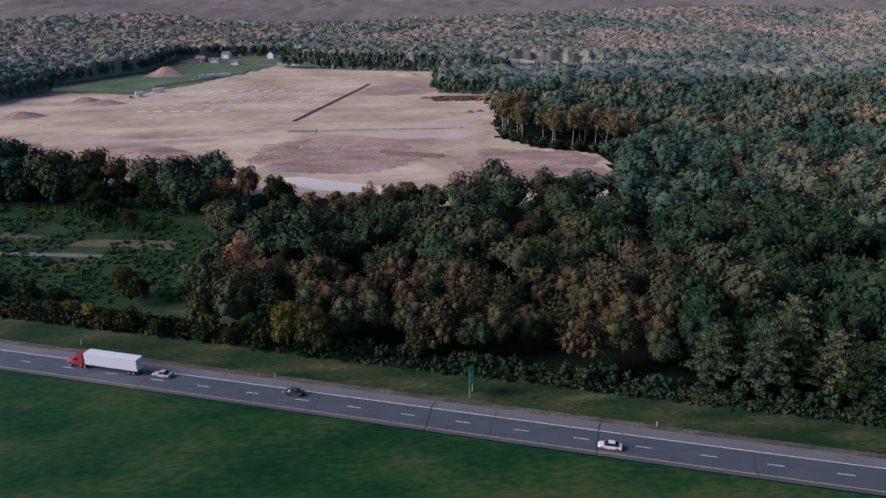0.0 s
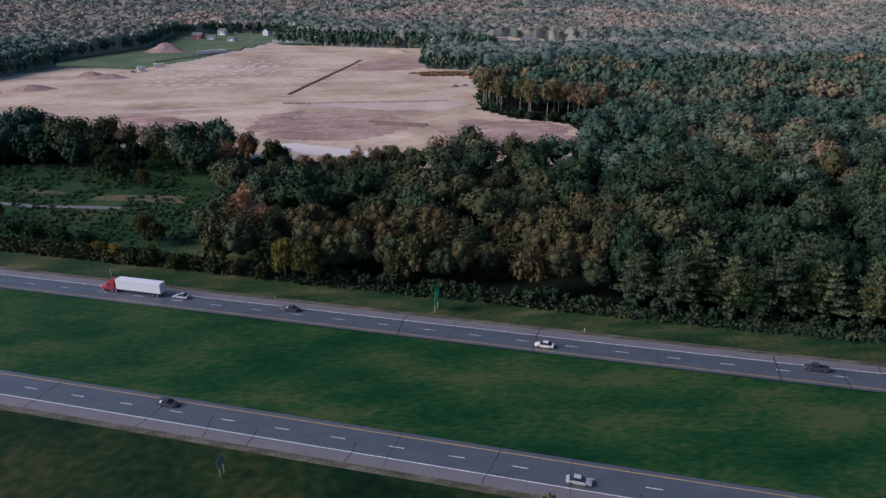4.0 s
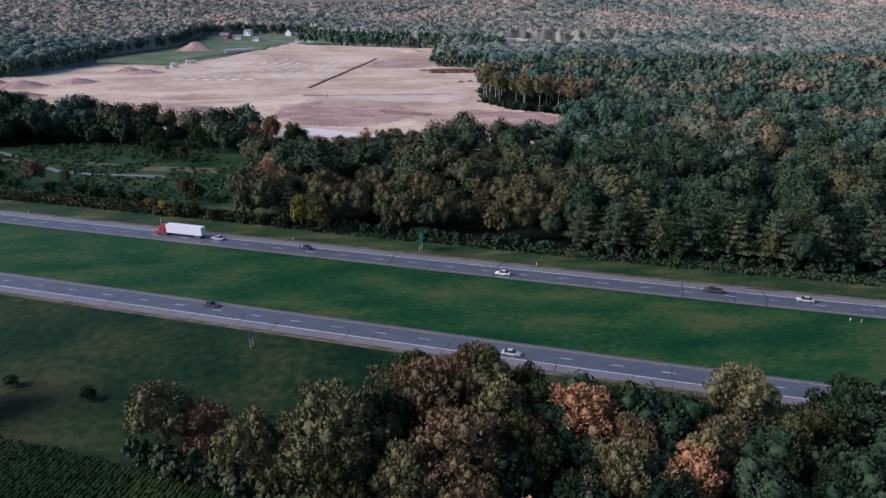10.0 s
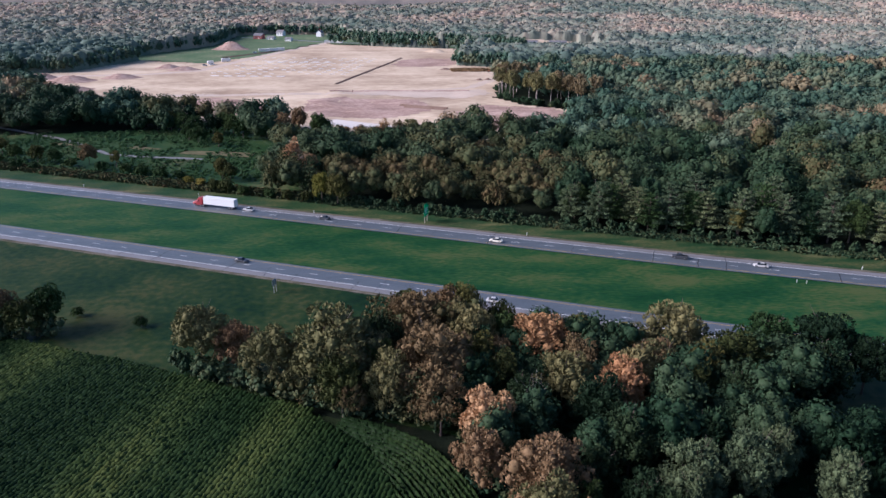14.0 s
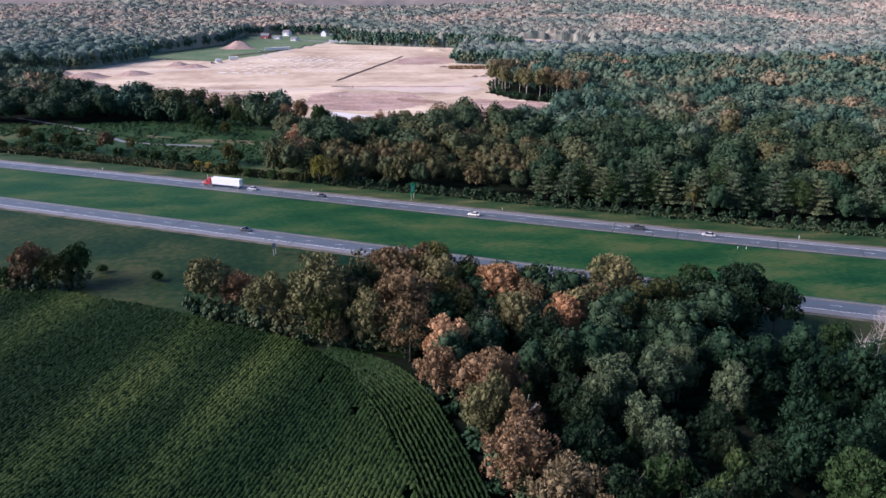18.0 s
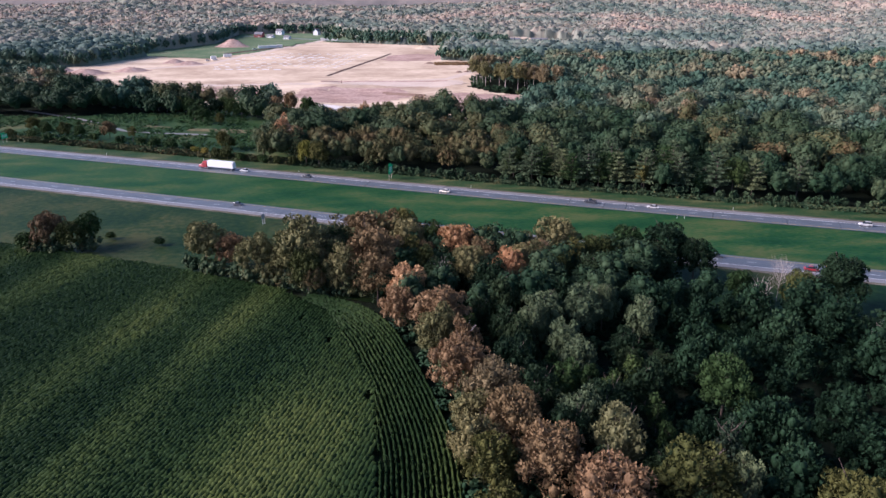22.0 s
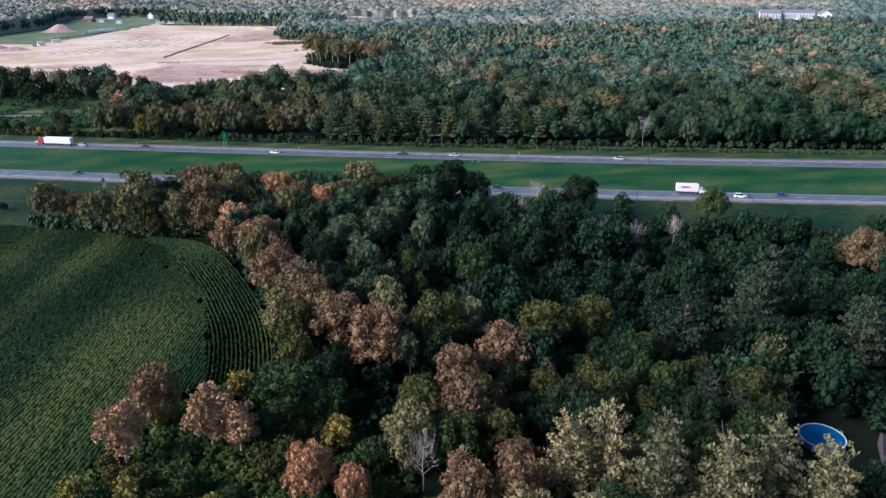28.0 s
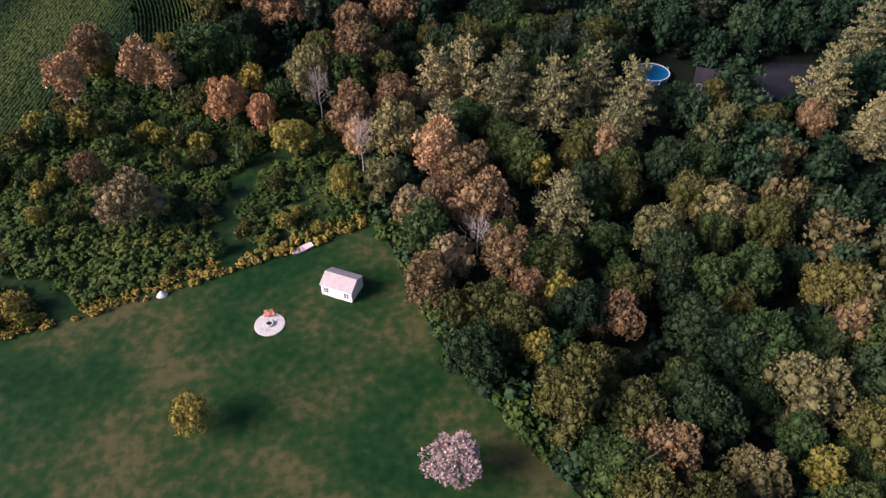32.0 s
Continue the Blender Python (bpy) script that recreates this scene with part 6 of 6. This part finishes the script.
def site_trailer(x, y, turn, w, label):
    root = new("site_trailer")
    bm = bmesh.new()
    box(bm, -w / 2, -1.3, 0.7, w / 2, 1.3, 3.6, 0.06)
    part("body", bm, M_SIDING, root)
    bm = bmesh.new()
    box(bm, -w / 2 - 0.1, -1.4, 3.6, w / 2 + 0.1, 1.4, 3.72, 0.03)
    part("roof", bm, M_PAD, root)
    for xx in (-w * 0.2, w * 0.2):
        for yy in (-1.1, 1.1):
            wheel(root, xx, yy, 0.4)
    root.matrix_world = pose(x, y, 0.4 if y > 600 else site_relief(x, y) + 0.15, 0, 0, turn)
    return tagged(root, label, "trailer", "site trailers")


for x, y, t, w in ((-182, 622, 15, 12), (-172, 628, 15, 12), (-164, 634, 15, 8), (-202, 522, 20, 9), (-212, 500, 25, 6), (-118, 733, 0, 12), (-104, 728, -10, 9)):
    site_trailer(x, y, t, w, "white site trailer parked on bare ground")
for x, y, t, f in ((-209, 494, 30, "white"), (-215, 488, 30, "silver"), (-190, 610, 20, "white")):
    ob = car(f, "pickup" if f == "white" else "suv", x, y, t, f + " vehicle parked on the building site")
    ob.location.z = 0.5


def excavator(x, y, turn):
    M_DIG = plain("orange_machine_paint", (0.5, 0.14, 0.06), 0.5)
    root = new("excavator")
    for yy in (-1.2, 1.2):
        bm = loft([(-2.0, 0.3, 0.35, 0.7, 0.3), (-1.6, 0.3, 0.0, 0.95, 0.3), (1.6, 0.3, 0.0, 0.95, 0.3), (2.0, 0.3, 0.35, 0.7, 0.3)])
        bmesh.ops.translate(bm, vec=(0, yy, 0), verts=bm.verts)
        part("crawler_track", bm, M_TYRE, root, "dark crawler track")
    bm = bmesh.new()
    box(bm, -2.2, -1.3, 1.0, 1.3, 1.3, 2.2, 0.1)
    part("body", bm, M_DIG, root)
    bm = bmesh.new()
    box(bm, 0.0, 0.2, 2.2, 1.4, 1.25, 3.3, 0.08)
    part("cab", bm, M_GLASS, root)
    bm = bmesh.new()
    rod(bm, (1.2, -0.3, 1.8), (4.4, -0.3, 4.8), 0.3, 0.25)
    rod(bm, (4.4, -0.3, 4.8), (6.6, -0.3, 2.2), 0.24, 0.18)
    part("boom", bm, M_DIG, root)
    bm = loft([(6.2, 0.6, 1.2, 2.2, 0.6), (7.1, 0.6, 1.0, 1.6, 0.6)])
    part("bucket", bm, M_TYRE, root)
    root.matrix_world = pose(x, y, site_relief(x, y) + 0.15, 0, 0, turn)
    return tagged(root, "orange excavator beside brush piles", "excavator")


excavator(70, 424, 160)
bp = np.column_stack([rng.uniform(30, 84, 500), rng.uniform(440, 462, 500)])
undergrowth("brush_pile", bp, 1.6, 0.7, "long pile of cleared brush and stumps", M_LEAF["rust"], np.zeros(500), 6)
bm = bmesh.new()
rod(bm, (0, 0, 0), (0, 0, 2.4), 0.35, 0.3, 10)
ob = part("standpipe", bm, M_DARKSOIL, None)
ob.matrix_world = pose(-54, 316, site_relief(-54, 316), 0, 8, 0)
tagged(ob, "dark upright standpipe on the bank", "standpipe")

# Utility poles along the country road.
for x, y in ((-98, 760), (-20, 732), (60, 706), (-200, 820)):
    root = new("utility_pole")
    bm = bmesh.new()
    rod(bm, (0, 0, 0), (0, 0, 11), 0.2, 0.13)
    part("pole", bm, M_WOODPOST, root)
    bm = bmesh.new()
    box(bm, -1.2, -0.08, 9.8, 1.2, 0.08, 10.0, 0.01)
    part("crossarm", bm, M_WOODPOST, root)
    root.matrix_world = pose(x, y, 0, 0, 0, 70)
    tagged(root, "wooden utility pole beside the country road", "utility pole", "utility poles")

# ---- lawn ----
house(41.7, -332.5, -37.5, 5.8, 4.3, 2.4, 1.15, plain("cream_siding", (0.72, 0.68, 0.58), 0.7), material("pinkish_shingles", [(0.3, (0.3, 0.25, 0.24)), (0.7, (0.42, 0.36, 0.35))], 1.2, 0.9, 0.3), "cream garden shed with grey shingle roof", "garden_shed", 2, 1)
root = new("fire_pit")
bm = bmesh.new()
bmesh.ops.create_cone(bm, cap_ends=True, segments=40, radius1=2.55, radius2=2.5, depth=0.12, matrix=Matrix.Translation((0, 0, 0.06)))
part("gravel_pad", bm, material("pale_gravel", [(0.3, (0.38, 0.35, 0.32)), (0.7, (0.58, 0.55, 0.51))], 2.0, 0.95, 0.5), root, "round pad of pale gravel")
stone_mat = plain("pale_fieldstone", (0.55, 0.52, 0.48), 0.9)
for i in range(14):
    a = 2 * math.pi * i / 14
    bm = bmesh.new()
    box(bm, -0.13, -0.11, 0, 0.13, 0.11, 0.34, 0.05)
    st = part("stone", bm, stone_mat, root)
    st.matrix_local = pose(0.58 * math.cos(a), 0.58 * math.sin(a), 0.12, 0, 0, math.degrees(a) + 90)
bm = bmesh.new()
bmesh.ops.create_cone(bm, cap_ends=True, segments=20, radius1=0.48, radius2=0.48, depth=0.06, matrix=Matrix.Translation((0, 0, 0.16)))
part("ash_bed", bm, M_TYRE, root, "black ash and charred wood")
root.matrix_world = pose(28.6, -337, 0.05)
tagged(root, "round gravel fire pit on the lawn", "fire pit")
M_CHAIR = plain("salmon_painted_wood", (0.6, 0.25, 0.17), 0.6)
for k, (x, y) in enumerate(((28.3, -335.1), (29.2, -335.2))):
    root = new("garden_chair")
    bm = box(bmesh.new(), -0.32, -0.35, 0.32, 0.32, 0.3, 0.4, 0.02)
    part("seat", bm, M_CHAIR, root)
    bm = box(bmesh.new(), -0.32, 0.28, 0.36, 0.32, 0.36, 1.05, 0.03)
    bmesh.ops.rotate(bm, verts=bm.verts, cent=(0, 0.3, 0.38), matrix=Matrix.Rotation(radians(-18), 3, "X"))
    part("backrest", bm, M_CHAIR, root)
    for sx in (-0.34, 0.34):
        part("armrest", box(bmesh.new(), sx - 0.06, -0.38, 0.58, sx + 0.06, 0.32, 0.62, 0.01), M_CHAIR, root)
        for yy in (-0.34, 0.24):
            part("leg", box(bmesh.new(), sx - 0.03, yy - 0.04, 0, sx + 0.03, yy + 0.04, 0.58, 0.008), M_CHAIR, root)
    root.matrix_world = pose(x, y, 0.15, 0, 0, -5 + 10 * k)
    tagged(root, "salmon wooden garden chair beside the fire pit", "chair", "chairs at the fire pit")


def boat(x, y, turn):
    root = new("rowing_boat")
    bm = loft([(-2.2, 0.15, 0.1, 0.5, 0.25), (-1.4, 0.5, 0.0, 0.45, 0.6), (0, 0.62, 0.0, 0.42, 0.72), (1.6, 0.55, 0.0, 0.45, 0.66), (2.0, 0.45, 0.06, 0.48, 0.55)])
    part("hull", bm, plain("pale_pink_hull", (0.6, 0.45, 0.42), 0.5), root)
    bm = bmesh.new()
    box(bm, -0.2, -0.6, 0.42, 0.1, 0.6, 0.48, 0.01)
    part("thwart", bm, M_WOODPOST, root)
    root.matrix_world = pose(x, y, 0.05, 0, 0, turn)
    return tagged(root, "small pale boat lying at the lawn's edge", "boat")


boat(36.5, -320.4, 20)
heap("boulder", 11.5, -325.2, 0.9, 0.7, 0.8, stone_mat, "pale boulder at the lawn's edge", "boulder", 20, 4.4)
heap("compost_bin", 6, -285, 0.8, 0.8, 1.6, M_SIGN, "green rounded bin in the brush", "bin", 0, 6.6)

# ---- pool and house ----
root = new("swimming_pool")
px, py, pr_ = 127.6, -282.0, 4.3
bm = bmesh.new()
ring = [(pr_, 0), (pr_, 1.3), (pr_ - 0.06, 1.3), (pr_ - 0.06, 0.0)]
n = 48
V = [[bm.verts.new((r * math.cos(2 * math.pi * i / n), r * math.sin(2 * math.pi * i / n), z)) for r, z in ring] for i in range(n)]
for i in range(n):
    for k in range(4):
        bm.faces.new((V[i][k], V[(i + 1) % n][k], V[(i + 1) % n][(k + 1) % 4], V[i][(k + 1) % 4]))
bmesh.ops.recalc_face_normals(bm, faces=bm.faces)
part("pool_wall", bm, plain("blue_pool_wall", (0.05, 0.16, 0.3), 0.5), root)
bm = bmesh.new()
bmesh.ops.create_cone(bm, cap_ends=True, segments=48, radius1=pr_ - 0.07, radius2=pr_ - 0.07, depth=0.05, matrix=Matrix.Translation((0, 0, 1.08)))
part("water", bm, plain("pool_water", (0.01, 0.13, 0.26), 0.06, spec=0.5, vary=0.2, scale=0.6), root, "clear blue pool water")
for i in range(24):
    a0, a1 = 2 * math.pi * i / 24, 2 * math.pi * (i + 1) / 24 - 0.01
    bm = bmesh.new()
    P = [bm.verts.new((r * math.cos(a), r * math.sin(a), z)) for z in (1.3, 1.36) for r, a in ((pr_ - 0.12, a0), (pr_ + 0.12, a0), (pr_ + 0.12, a1), (pr_ - 0.12, a1))]
    for f in ((3, 2, 1, 0), (4, 5, 6, 7), (0, 1, 5, 4), (1, 2, 6, 5), (2, 3, 7, 6), (3, 0, 4, 7)):
        bm.faces.new([P[j] for j in f])
    part("rim_cap", bm, M_TRIM, root)
    if i % 2 == 0:
        part("upright", box(bmesh.new(), (pr_ + 0.05) * math.cos(a0) - 0.07, (pr_ + 0.05) * math.sin(a0) - 0.07, 0, (pr_ + 0.05) * math.cos(a0) + 0.07, (pr_ + 0.05) * math.sin(a0) + 0.07, 1.3, 0.01), M_TRIM, root)
ld = bmesh.new()
for yy in (-0.25, 0.25):
    rod(ld, (pr_ + 0.2, yy, 0), (pr_ + 0.1, yy, 2.0), 0.03)
for z in (0.3, 0.6, 0.9, 1.2):
    rod(ld, (pr_ + 0.17, -0.25, z), (pr_ + 0.17, 0.25, z), 0.025)
part("ladder", ld, M_TRIM, root, "white pool ladder")
root.matrix_world = pose(px, py, 0.05)
tagged(root, "round above-ground pool with blue water", "swimming pool")
house(142, -304, 75, 11, 7.5, 3.0, 2.4, M_DARKWALL, M_DARKROOF, "house with dark shingle roof among trees", "house", 4, 1)
house(140, -291, -35, 10, 7, 2.8, 1.8, M_DARKWALL, M_DARKROOF, "dark-roofed wing of the house in the trees", "house", 3, 1)
bm = bmesh.new()
bmesh.ops.create_cone(bm, cap_ends=True, segments=24, radius1=0.9, radius2=0.9, depth=0.1, matrix=Matrix.Translation((0, 0, 0.75)))
rod(bm, (0, 0, 0), (0, 0, 0.72), 0.08)
rod(bm, (0, 0, 0), (0, 0, 0.05), 0.4)
ob = part("patio_table", bm, M_TRIM, None)
ob.matrix_world = pose(160, -280, 0.06)
tagged(ob, "round white table in the yard", "table")


# Bare trees and pale dead trunks.
def bare_tree(x, y, h, seed, label):
    root = new("bare_tree")
    part("trunk", trunk_mesh("trunk", h, 0.12, seed, M_PALEBARK, 16, 0.2, 0.25), None, root, "pale bare trunk and limbs")
    r = random.Random(seed)
    bm = bmesh.new()
    for i in range(110):
        a, k, z = r.uniform(0, 6.28), r.uniform(0.05, 0.24) * h, r.uniform(0.45, 0.95) * h
        b6 = Vector((math.cos(a) * k, math.sin(a) * k, z))
        rod(bm, b6 * 0.75 + Vector((0, 0, 0.12 * h)), b6 + Vector((r.uniform(-1, 1), r.uniform(-1, 1), r.uniform(0.5, 1.6))), 0.028, 0.012, 4)
    tagged(part("bare_crown", bm, M_PALEBARK, root), kind="stuff")
    root.matrix_world = pose(x, y, 0, 0, 0, r.uniform(0, 360))
    return tagged(root, label, "tree", "bare trees")


for i, (x, y, h) in enumerate(((134, -188, 13), (124, -180, 12), (118, -140, 14), (108, -150, 12), (52, -300, 13), (150, -183, 12), (205, -55, 16), (228, -58, 15), (-56, 56, 14), (66, -333, 12), (47, -278, 13), (20, -140, 14))):
    bare_tree(x, y, h, 30 + i, "leafless tree with pale bark and twigs")
